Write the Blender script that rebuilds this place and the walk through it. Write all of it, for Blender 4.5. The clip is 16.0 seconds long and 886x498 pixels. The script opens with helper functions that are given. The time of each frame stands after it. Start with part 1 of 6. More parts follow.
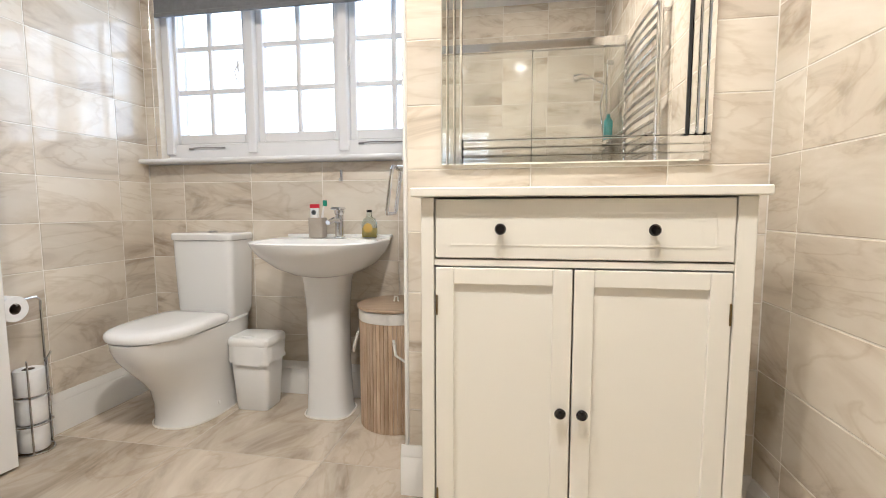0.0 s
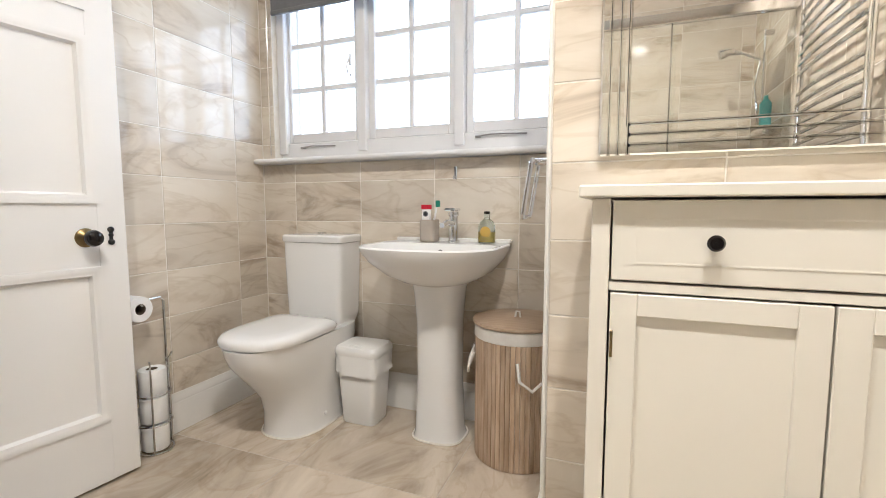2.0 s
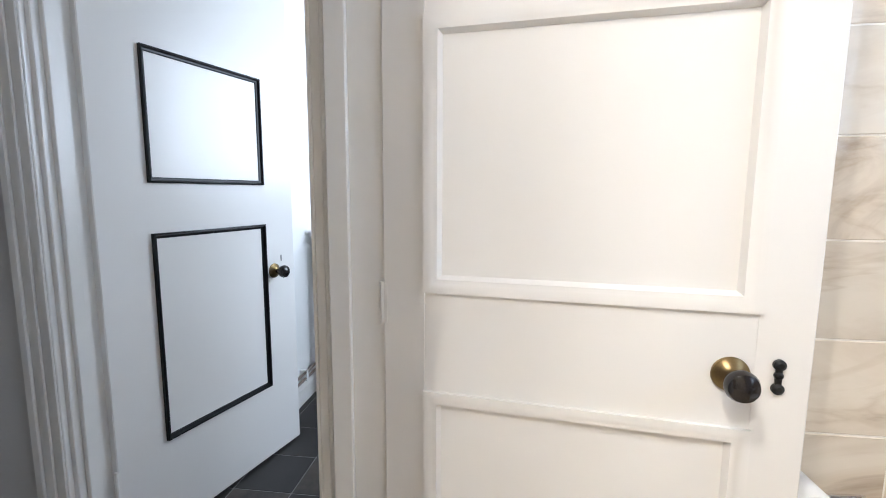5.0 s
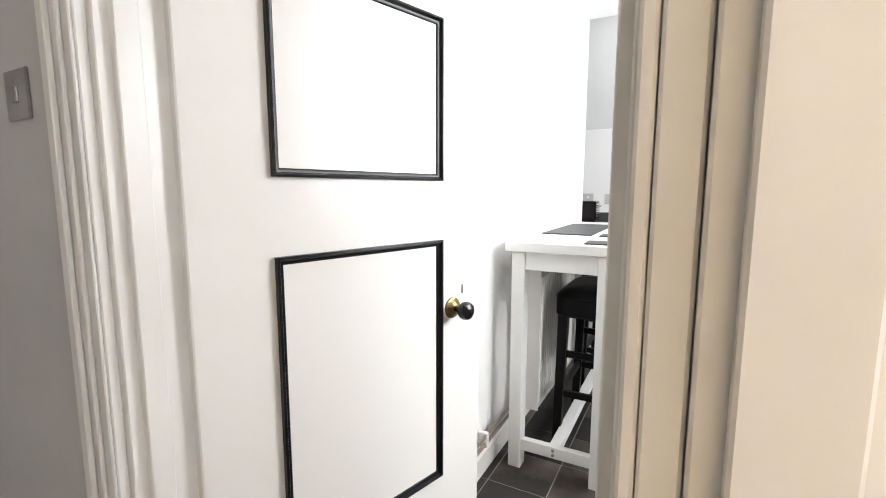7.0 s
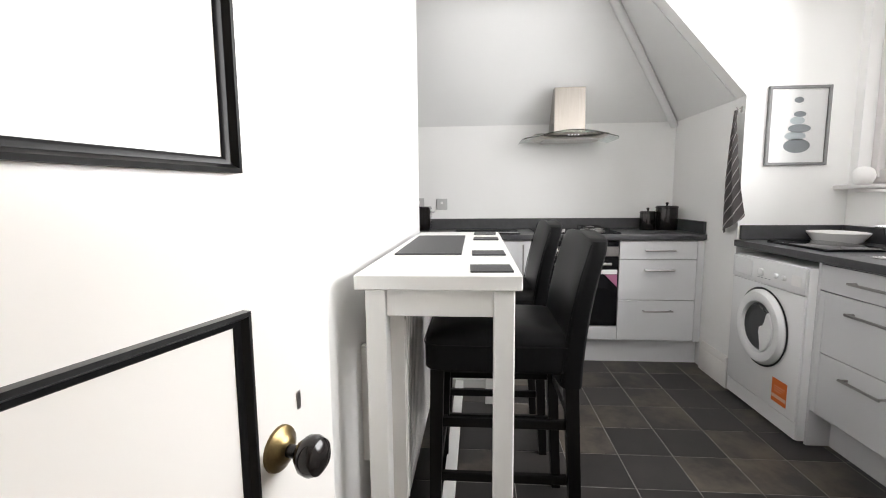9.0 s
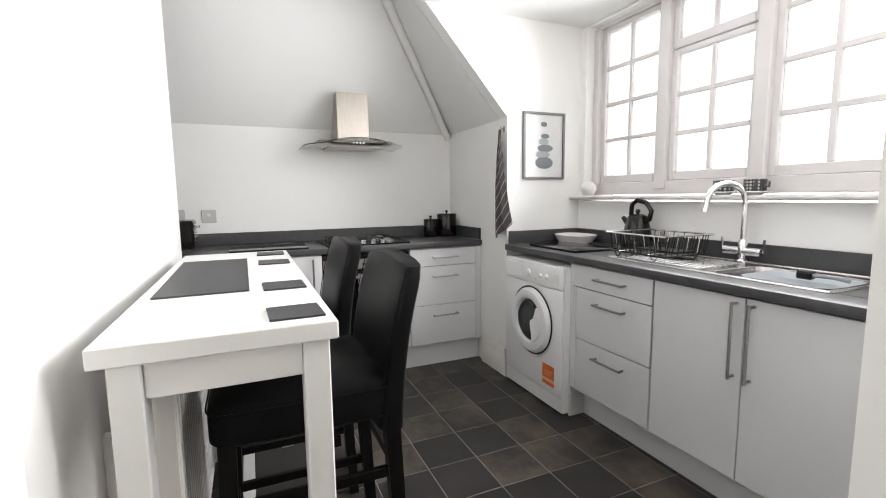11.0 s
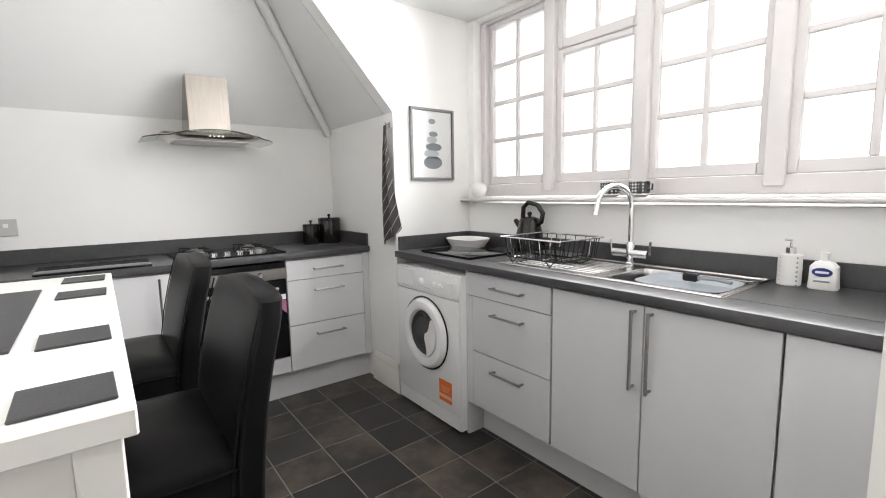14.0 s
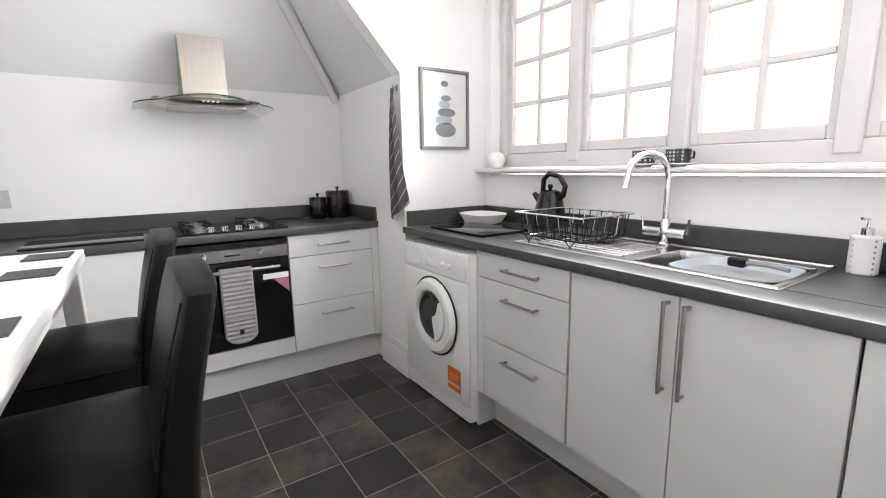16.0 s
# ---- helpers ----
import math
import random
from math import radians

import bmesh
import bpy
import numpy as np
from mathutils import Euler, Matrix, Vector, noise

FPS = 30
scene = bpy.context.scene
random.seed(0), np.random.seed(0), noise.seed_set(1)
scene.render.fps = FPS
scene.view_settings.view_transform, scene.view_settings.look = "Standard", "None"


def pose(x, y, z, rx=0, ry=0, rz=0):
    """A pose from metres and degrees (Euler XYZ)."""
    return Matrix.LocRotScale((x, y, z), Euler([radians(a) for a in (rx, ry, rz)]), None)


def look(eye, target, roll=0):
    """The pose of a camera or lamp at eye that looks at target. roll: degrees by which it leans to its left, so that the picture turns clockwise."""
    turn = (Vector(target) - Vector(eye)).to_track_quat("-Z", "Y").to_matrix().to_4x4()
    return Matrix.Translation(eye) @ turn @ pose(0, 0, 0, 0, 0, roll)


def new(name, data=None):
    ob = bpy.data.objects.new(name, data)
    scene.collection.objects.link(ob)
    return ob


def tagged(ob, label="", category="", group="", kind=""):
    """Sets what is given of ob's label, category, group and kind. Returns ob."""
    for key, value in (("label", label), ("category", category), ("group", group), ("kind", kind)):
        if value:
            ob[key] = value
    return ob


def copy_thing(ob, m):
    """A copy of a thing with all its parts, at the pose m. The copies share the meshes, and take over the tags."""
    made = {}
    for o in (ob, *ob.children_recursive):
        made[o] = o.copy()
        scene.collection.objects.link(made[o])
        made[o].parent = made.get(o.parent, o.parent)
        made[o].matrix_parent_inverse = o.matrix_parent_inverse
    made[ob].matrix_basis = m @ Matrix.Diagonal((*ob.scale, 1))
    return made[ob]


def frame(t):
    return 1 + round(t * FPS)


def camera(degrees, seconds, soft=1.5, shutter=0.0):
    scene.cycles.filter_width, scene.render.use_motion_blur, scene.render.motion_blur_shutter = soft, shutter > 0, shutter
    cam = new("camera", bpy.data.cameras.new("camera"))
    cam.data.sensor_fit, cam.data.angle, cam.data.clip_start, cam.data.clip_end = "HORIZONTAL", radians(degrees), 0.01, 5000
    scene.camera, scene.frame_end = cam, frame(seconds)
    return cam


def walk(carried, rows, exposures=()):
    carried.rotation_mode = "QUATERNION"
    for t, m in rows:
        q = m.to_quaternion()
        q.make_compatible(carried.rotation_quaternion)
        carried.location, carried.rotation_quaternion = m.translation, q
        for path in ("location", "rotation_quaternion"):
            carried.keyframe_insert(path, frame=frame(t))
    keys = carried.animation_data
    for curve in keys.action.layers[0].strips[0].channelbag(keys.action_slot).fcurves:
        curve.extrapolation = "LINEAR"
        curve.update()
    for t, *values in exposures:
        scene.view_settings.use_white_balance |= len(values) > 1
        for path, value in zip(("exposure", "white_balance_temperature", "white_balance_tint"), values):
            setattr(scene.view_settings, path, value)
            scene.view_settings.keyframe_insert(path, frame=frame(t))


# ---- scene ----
cam = camera(89.2, 16.0, soft=1.0)

PATH = [
    (0, (0.382, 0.501, 0.96), (0.04, 2.464, 0.783), -0.1),
    (0.5, (0.362, 0.508, 0.961), (0.039, 2.473, 0.781), -0.1),
    (1, (0.332, 0.544, 0.96), (-0.019, 2.505, 0.778), -0.1),
    (1.5, (0.271, 0.622, 0.951), (-0.212, 2.555, 0.771), -0.1),
    (2, (0.185, 0.72, 0.97), (-0.538, 2.575, 0.789), 0.0),
    (2.5, (0.086, 0.829, 0.999), (-0.98, 2.511, 0.813), 0.1),
    (3, (-0.002, 1.0, 1.034), (-1.385, 2.429, 0.825), 0.7),
    (3.5, (-0.099, 1.133, 1.057), (-1.764, 2.219, 0.832), 0.7),
    (4, (-0.288, 1.195, 1.097), (-2.145, 1.901, 0.866), 0.7),
    (4.5, (-0.477, 1.243, 1.15), (-2.449, 1.481, 0.915), 0.5),
    (5, (-0.635, 1.26, 1.19), (-2.604, 1.018, 0.94), 0.3),
    (5.2, (-0.696, 1.247, 1.2), (-2.632, 0.827, 0.925), 0.2),
    (7.3, (-1.427, 0.791, 1.179), (-3.168, -0.16, 0.927), 0.1),
    (7.5, (-1.494, 0.727, 1.172), (-3.251, -0.196, 0.923), 0.2),
    (8, (-1.644, 0.607, 1.163), (-3.476, -0.16, 0.921), 0.1),
    (8.5, (-1.791, 0.557, 1.169), (-3.712, 0.051, 0.931), -0.3),
    (9, (-1.917, 0.558, 1.188), (-3.897, 0.402, 0.953), -0.5),
    (9.5, (-2.01, 0.548, 1.197), (-3.989, 0.726, 0.964), -0.8),
    (10, (-2.057, 0.524, 1.213), (-3.998, 0.945, 0.978), -0.9),
    (12.3, (-2.214, 0.507, 1.273), (-3.885, 1.58, 1.036), -0.8),
    (12.5, (-2.235, 0.516, 1.277), (-3.889, 1.615, 1.038), -0.9),
    (13, (-2.3, 0.549, 1.263), (-3.914, 1.705, 1.023), -1.0),
    (13.5, (-2.325, 0.597, 1.266), (-3.917, 1.782, 1.02), -0.9),
    (14, (-2.346, 0.654, 1.263), (-3.924, 1.857, 1.015), -1.0),
    (14.5, (-2.359, 0.697, 1.261), (-3.927, 1.913, 1.01), -1.0),
    (15, (-2.379, 0.762, 1.253), (-3.943, 1.978, 0.982), -1.1),
    (15.5, (-2.406, 0.815, 1.258), (-3.988, 1.995, 0.935), -0.9),
    (16, (-2.468, 0.856, 1.245), (-4.104, 1.949, 0.885), -1.0),
]
walk(cam, [(t, look(eye, target, roll)) for t, eye, target, roll in PATH],
     exposures=[(0, -0.05, 5600, 10), (3.0, -0.08, 5600, 10), (4.0, 0.05, 5600, 10), (5.2, 0.22, 5600, 10), (7.3, 1.05, 6850, 13),
                (8.5, 0.82, 6950, 14), (9.5, 0.64, 6950, 14), (14.0, 0.70, 6950, 14), (16.0, 0.82, 6950, 14)])

# ---- world and lights ----
world = bpy.data.worlds.new("sky")
scene.world = world
world.use_nodes = True
wn = world.node_tree
sky = wn.nodes.new("ShaderNodeTexSky")
sky.sky_type = 'NISHITA'
sky.sun_disc = False
sky.sun_elevation = radians(40)
sky.sun_rotation = radians(160)
wn.links.new(sky.outputs[0], wn.nodes["Background"].inputs[0])
wn.nodes["Background"].inputs[1].default_value = 0.1
sun = new("sun", bpy.data.lights.new("sun", 'SUN'))
sun.data.energy, sun.data.angle, sun.data.color = 0.6, radians(15), (1, 0.96, 0.9)
sun.matrix_world = look((0, -10, 9), (0, 0, 0))

SKY_GLOW = 1.0
DAY_KITCHEN = 39.0
DAY_BATH = 12.0
LAMP_BATH = (40.0, 26.0)
LAMP_HALL = 1.5


def down_lamp(name, x, y, z, watts, size, color):
    lamp = new(name, bpy.data.lights.new(name, 'AREA'))
    lamp.data.shape, lamp.data.size, lamp.data.energy, lamp.data.color = 'DISK', size, watts, color
    lamp.matrix_world = look((x, y, z), (x, y, 0))


WARM = (1.0, 0.88, 0.72)
BATH_LAMPS = ((0.35, 0.82), (-0.40, 0.82))
HALL_LAMPS = ((-1.2, 0.1),)
for (lx, ly), watts in zip(BATH_LAMPS, LAMP_BATH):
    down_lamp("bath_lamp", lx, ly, 2.725, watts, 0.12, WARM)
for lx, ly in HALL_LAMPS:
    down_lamp("hall_lamp", lx, ly, 2.725, LAMP_HALL, 0.12, WARM)


def day_lamp(name, x, y, z, w, h, watts, color):
    """Sky light entering through a window's opening."""
    lamp = new(name, bpy.data.lights.new(name, 'AREA'))
    lamp.data.shape, lamp.data.size, lamp.data.size_y, lamp.data.energy, lamp.data.color = 'RECTANGLE', w, h, watts, color
    lamp.data.spread = radians(140)
    lamp.matrix_world = look((x, y, z), (x, y - 1, z))


day_lamp("kitchen_daylight", -3.38, 2.59, 1.80, 1.75, 1.05, DAY_KITCHEN, (0.90, 0.95, 1.0))
day_lamp("bathroom_daylight", -0.745, 2.80, 1.68, 1.44, 0.76, DAY_BATH, (0.72, 0.83, 1.0))


# ---- materials ----
def material(name, c1, c2=None, scale=6.0, rough=0.5, metal=0.0, bump=0.0, stretch=(1, 1, 1), fine=0.0,
             coat=0.0, random_hue=0.0, contrast=(0.35, 0.65), rough_var=0.02, spec=0.5):
    m = bpy.data.materials.new(name)
    m.use_nodes = True
    nt = m.node_tree
    N, L = nt.nodes, nt.links
    b = N["Principled BSDF"]
    b.inputs["Metallic"].default_value = metal
    b.inputs["Roughness"].default_value = rough
    b.inputs["Coat Weight"].default_value = coat
    b.inputs["Specular IOR Level"].default_value = spec
    tc = N.new("ShaderNodeTexCoord")
    info = N.new("ShaderNodeObjectInfo")
    shift = N.new("ShaderNodeVectorMath")
    shift.operation = 'MULTIPLY_ADD'
    shift.inputs[1].default_value = stretch
    L.new(tc.outputs["Object"], shift.inputs[0])
    rnd = N.new("ShaderNodeMath")
    rnd.operation = 'MULTIPLY'
    rnd.inputs[1].default_value = 37.0
    L.new(info.outputs["Random"], rnd.inputs[0])
    L.new(rnd.outputs[0], shift.inputs[2])
    n1 = N.new("ShaderNodeTexNoise")
    n1.inputs["Scale"].default_value = scale
    n1.inputs["Detail"].default_value = 6
    n1.inputs["Roughness"].default_value = 0.6
    L.new(shift.outputs[0], n1.inputs["Vector"])
    n2 = N.new("ShaderNodeTexNoise")
    n2.inputs["Scale"].default_value = scale * 14
    n2.inputs["Detail"].default_value = 3
    L.new(shift.outputs[0], n2.inputs["Vector"])
    ramp = N.new("ShaderNodeValToRGB")
    ramp.color_ramp.elements[0].position, ramp.color_ramp.elements[1].position = contrast
    ramp.color_ramp.elements[0].color = (*c1, 1)
    ramp.color_ramp.elements[1].color = (*(c2 or tuple(v * 0.985 for v in c1)), 1)
    L.new(n1.outputs["Fac"], ramp.inputs[0])
    out = ramp.outputs[0]
    if fine:
        mx = N.new("ShaderNodeMix")
        mx.data_type, mx.blend_type = 'RGBA', 'MULTIPLY'
        mx.inputs["Factor"].default_value = fine
        L.new(out, mx.inputs["A"])
        L.new(n2.outputs["Color"], mx.inputs["B"])
        out = mx.outputs["Result"]
    if random_hue:
        hs = N.new("ShaderNodeHueSaturation")
        mr = N.new("ShaderNodeMapRange")
        mr.inputs["To Min"].default_value, mr.inputs["To Max"].default_value = 1 - random_hue, 1 + random_hue
        L.new(info.outputs["Random"], mr.inputs["Value"])
        L.new(mr.outputs[0], hs.inputs["Value"])
        L.new(out, hs.inputs["Color"])
        out = hs.outputs[0]
    L.new(out, b.inputs["Base Color"])
    rr = N.new("ShaderNodeMapRange")
    rr.inputs["To Min"].default_value, rr.inputs["To Max"].default_value = max(0.02, rough - rough_var * rough), min(1, rough + rough_var)
    L.new(n1.outputs["Fac"], rr.inputs["Value"])
    L.new(rr.outputs[0], b.inputs["Roughness"])
    if bump:
        bp = N.new("ShaderNodeBump")
        bp.inputs["Strength"].default_value = bump
        bp.inputs["Distance"].default_value = 0.002
        L.new(n2.outputs["Fac"], bp.inputs["Height"])
        L.new(bp.outputs[0], b.inputs["Normal"])
    return m


def marble(name, light, mid, dark, scale, rough, axis):
    """Beige stone-look porcelain with drifting bands and thin veins; axis stretches the bands."""
    m = bpy.data.materials.new(name)
    m.use_nodes = True
    nt = m.node_tree
    N, L = nt.nodes, nt.links
    b = N["Principled BSDF"]
    tc, info = N.new("ShaderNodeTexCoord"), N.new("ShaderNodeObjectInfo")
    rnd = N.new("ShaderNodeMath")
    rnd.operation = 'MULTIPLY'
    rnd.inputs[1].default_value = 53.0
    L.new(info.outputs["Random"], rnd.inputs[0])
    ma = N.new("ShaderNodeVectorMath")
    ma.operation = 'MULTIPLY_ADD'
    ma.inputs[1].default_value = axis
    L.new(tc.outputs["Object"], ma.inputs[0])
    L.new(rnd.outputs[0], ma.inputs[2])
    n1 = N.new("ShaderNodeTexNoise")
    n1.inputs["Scale"].default_value, n1.inputs["Detail"].default_value, n1.inputs["Distortion"].default_value = scale, 7, 1.6
    n1.inputs["Roughness"].default_value = 0.58
    L.new(ma.outputs[0], n1.inputs["Vector"])
    r1 = N.new("ShaderNodeValToRGB")
    e = r1.color_ramp.elements
    e[0].position, e[0].color = 0.30, (*dark, 1)
    e[1].position, e[1].color = 0.62, (*light, 1)
    k = e.new(0.44)
    k.color = (*mid, 1)
    L.new(n1.outputs["Fac"], r1.inputs[0])
    n2 = N.new("ShaderNodeTexNoise")
    n2.inputs["Scale"].default_value, n2.inputs["Detail"].default_value, n2.inputs["Distortion"].default_value = scale * 0.8, 5, 2.2
    L.new(ma.outputs[0], n2.inputs["Vector"])
    r2 = N.new("ShaderNodeValToRGB")
    v = r2.color_ramp.elements
    v[0].position, v[0].color = 0.47, (1, 1, 1, 1)
    v[1].position, v[1].color = 0.53, (1, 1, 1, 1)
    w = v.new(0.5)
    w.color = (0.76, 0.70, 0.62, 1)
    L.new(n2.outputs["Fac"], r2.inputs[0])
    mx = N.new("ShaderNodeMix")
    mx.data_type, mx.blend_type = 'RGBA', 'MULTIPLY'
    mx.inputs["Factor"].default_value = 0.42
    L.new(r1.outputs[0], mx.inputs["A"])
    L.new(r2.outputs[0], mx.inputs["B"])
    tone = N.new("ShaderNodeHueSaturation")
    mr = N.new("ShaderNodeMapRange")
    mr.inputs["To Min"].default_value, mr.inputs["To Max"].default_value = 0.88, 1.06
    L.new(info.outputs["Random"], mr.inputs["Value"])
    L.new(mr.outputs[0], tone.inputs["Value"])
    L.new(mx.outputs["Result"], tone.inputs["Color"])
    L.new(tone.outputs[0], b.inputs["Base Color"])
    rr = N.new("ShaderNodeMapRange")
    rr.inputs["To Min"].default_value, rr.inputs["To Max"].default_value = rough, rough + 0.05
    L.new(n1.outputs["Fac"], rr.inputs["Value"])
    L.new(rr.outputs[0], b.inputs["Roughness"])
    return m


def plain(name, c, rough=0.4, metal=0.0, alpha=1.0, trans=0.0, emit=0.0, ior=1.45):
    m = bpy.data.materials.new(name)
    m.use_nodes = True
    b = m.node_tree.nodes["Principled BSDF"]
    b.inputs["Base Color"].default_value = (*c, 1)
    b.inputs["Roughness"].default_value, b.inputs["Metallic"].default_value = rough, metal
    b.inputs["Transmission Weight"].default_value, b.inputs["IOR"].default_value = trans, ior
    if emit:
        b.inputs["Emission Color"].default_value = (*c, 1)
        b.inputs["Emission Strength"].default_value = emit
    return m


M_TILE_W = marble("wall_tile_stone", (0.74, 0.675, 0.575), (0.66, 0.585, 0.48), (0.42, 0.345, 0.265), 1.9, 0.03, (0.8, 0.8, 2.2))
M_TILE_F = marble("floor_tile_stone", (0.64, 0.56, 0.455), (0.53, 0.45, 0.355), (0.35, 0.29, 0.22), 2.0, 0.20, (1.5, 0.75, 1.0))
M_GROUT = material("pale_grout", (0.82, 0.785, 0.72), (0.75, 0.71, 0.64), 30, 0.8, bump=0.2)
M_GROUT_F = material("beige_floor_grout", (0.52, 0.46, 0.38), (0.44, 0.39, 0.32), 30, 0.8)
M_PAINT = material("white_wall_paint", (0.86, 0.855, 0.84), (0.852, 0.847, 0.83), 3, 0.65, bump=0.06)
M_SLOPE = material("ceiling_paint", (0.80, 0.80, 0.79), (0.79, 0.79, 0.78), 3, 0.8, bump=0.08)
M_GREYWALL = material("hall_wall_paint", (0.60, 0.59, 0.58), (0.57, 0.56, 0.55), 4, 0.7, bump=0.06)
M_GLOSS = material("white_gloss_paint", (0.82, 0.80, 0.77), (0.812, 0.792, 0.762), 5, 0.24, bump=0.03)
M_CREAM = material("cream_painted_board", (0.82, 0.79, 0.71), (0.812, 0.782, 0.702), 4, 0.35, bump=0.02)
M_TRIM = material("trim_paint", (0.80, 0.78, 0.74), (0.76, 0.74, 0.70), 6, 0.3, bump=0.04)
M_FRAME = material("white_window_paint", (0.78, 0.77, 0.765), (0.75, 0.74, 0.735), 7, 0.4, bump=0.03)
# kitchen copy of the window paint, darkened to offset strong light on the bars
M_FRAME_K = material("darkened_offwhite_window_paint", (0.66, 0.635, 0.63), (0.63, 0.605, 0.60), 7, 0.45, bump=0.03)
M_CERAMIC = plain("glazed_ceramic", (0.80, 0.79, 0.77), 0.06)
M_PLASTICW = material("white_plastic", (0.82, 0.81, 0.79), (0.80, 0.79, 0.77), 8, 0.35)
M_APPL = plain("appliance_enamel", (0.83, 0.83, 0.83), 0.22)
M_CHROME = plain("chrome", (0.75, 0.75, 0.76), 0.08, 1.0)
M_STEEL = material("brushed_steel", (0.40, 0.385, 0.37), (0.34, 0.33, 0.32), 4, 0.28, 1.0, stretch=(1, 30, 30))
M_HOOD = material("hood_steel", (0.44, 0.40, 0.36), (0.39, 0.355, 0.32), 3, 0.2, 1.0, stretch=(30, 30, 1))
M_SINK = material("sink_steel", (0.66, 0.65, 0.64), (0.58, 0.57, 0.56), 5, 0.22, 1.0, stretch=(1, 20, 1))
M_BLACK = material("black_leather", (0.0045, 0.0045, 0.005), (0.008, 0.008, 0.0085), 5, 0.36, bump=0.015, rough_var=0.01, spec=0.095)
M_BLACKWOOD = material("black_stained_wood", (0.005, 0.0045, 0.0045), (0.008, 0.0075, 0.007), 6, 0.38, stretch=(8, 8, 1), bump=0.06, spec=0.15)
M_BLACKPAINT = material("black_gloss_paint", (0.006, 0.006, 0.0065), (0.009, 0.009, 0.0095), 9, 0.3, bump=0.05, spec=0.25)
M_KNOB = plain("ebonised_knob", (0.010, 0.008, 0.008), 0.12)
M_BRASS = material("aged_brass", (0.30, 0.22, 0.10), (0.17, 0.12, 0.06), 20, 0.32, 1.0)
M_IRON = plain("black_iron", (0.012, 0.012, 0.012), 0.5, 0.3)
M_WORKTOP = material("charcoal_laminate", (0.075, 0.076, 0.080), (0.060, 0.061, 0.064), 25, 0.33, fine=0.35, bump=0.06)
M_UNIT = material("grey_gloss_front", (0.66, 0.66, 0.668), (0.645, 0.645, 0.653), 2, 0.07, coat=0.3)
M_UNITBODY = material("grey_carcass", (0.55, 0.55, 0.55), (0.52, 0.52, 0.52), 4, 0.35)
M_GLASSBLACK = plain("black_glass", (0.006, 0.006, 0.007), 0.05)
M_DARK = plain("dark_void", (0.02, 0.02, 0.02), 0.6)
M_GLASS = plain("clear_glass", (0.97, 0.99, 0.98), 0.0, trans=1.0)
M_GREENGLASS = plain("edge_glass", (0.80, 0.90, 0.88), 0.02, trans=1.0)
M_MIRROR = plain("mirror_silver", (0.90, 0.90, 0.88), 0.0, 1.0)
M_SLATE = material("dark_vinyl_tile", (0.020, 0.0185, 0.018), (0.034, 0.030, 0.028), 5, 0.38, bump=0.08, spec=0.32, random_hue=0.30, contrast=(0.3, 0.75))
M_SLATE_B = material("brown_vinyl_tile", (0.030, 0.027, 0.025), (0.150, 0.122, 0.095), 4, 0.38, bump=0.08, spec=0.32, random_hue=0.15, contrast=(0.42, 0.78))
M_JOINT = material("pale_tile_joint", (0.30, 0.285, 0.27), (0.20, 0.19, 0.18), 30, 0.8)
M_TABLE = material("white_table_foil", (0.83, 0.825, 0.80), (0.81, 0.805, 0.78), 3, 0.28, bump=0.02)
M_MAT = material("black_slate_mat", (0.028, 0.028, 0.030), (0.042, 0.042, 0.044), 12, 0.5, bump=0.3)
M_BAMBOO = material("whitewashed_bamboo", (0.36, 0.245, 0.15), (0.55, 0.42, 0.30), 9, 0.6, stretch=(6, 6, 0.5), bump=0.25, random_hue=0.14)
M_LIDWOOD = material("bamboo_lid", (0.46, 0.345, 0.24), (0.38, 0.28, 0.19), 8, 0.5, stretch=(1, 10, 1), bump=0.15)
M_CANVAS = material("white_canvas", (0.78, 0.76, 0.72), (0.72, 0.70, 0.66), 40, 0.9, bump=0.3)
M_PAPER = material("tissue_paper", (0.84, 0.83, 0.81), (0.80, 0.79, 0.77), 30, 0.95, bump=0.3)
M_CARD = plain("cardboard_core", (0.10, 0.075, 0.055), 0.9)
M_BEIGE = material("stone_tumbler", (0.42, 0.37, 0.31), (0.37, 0.325, 0.27), 12, 0.55)
M_RED = plain("red_print", (0.55, 0.02, 0.04), 0.35)
M_ORANGE = plain("orange_sticker", (0.75, 0.16, 0.03), 0.45)
M_GREEN = plain("green_bristles", (0.03, 0.25, 0.16), 0.6)
M_GOLD = plain("amber_liquid", (0.62, 0.46, 0.14), 0.15)
M_NAVY = plain("navy_label", (0.02, 0.04, 0.20), 0.4)
M_PINK = plain("pink_label", (0.40, 0.14, 0.24), 0.5)
M_GREYPRINT = plain("grey_print", (0.24, 0.26, 0.275), 0.6)
M_BLUEPRINT = plain("pale_blue_print", (0.45, 0.50, 0.52), 0.6)
M_WHITEPAPER = plain("white_print_paper", (0.80, 0.80, 0.79), 0.7)
M_PICFRAME = material("grey_wood_frame", (0.22, 0.22, 0.22), (0.17, 0.17, 0.17), 10, 0.4, stretch=(1, 8, 8))


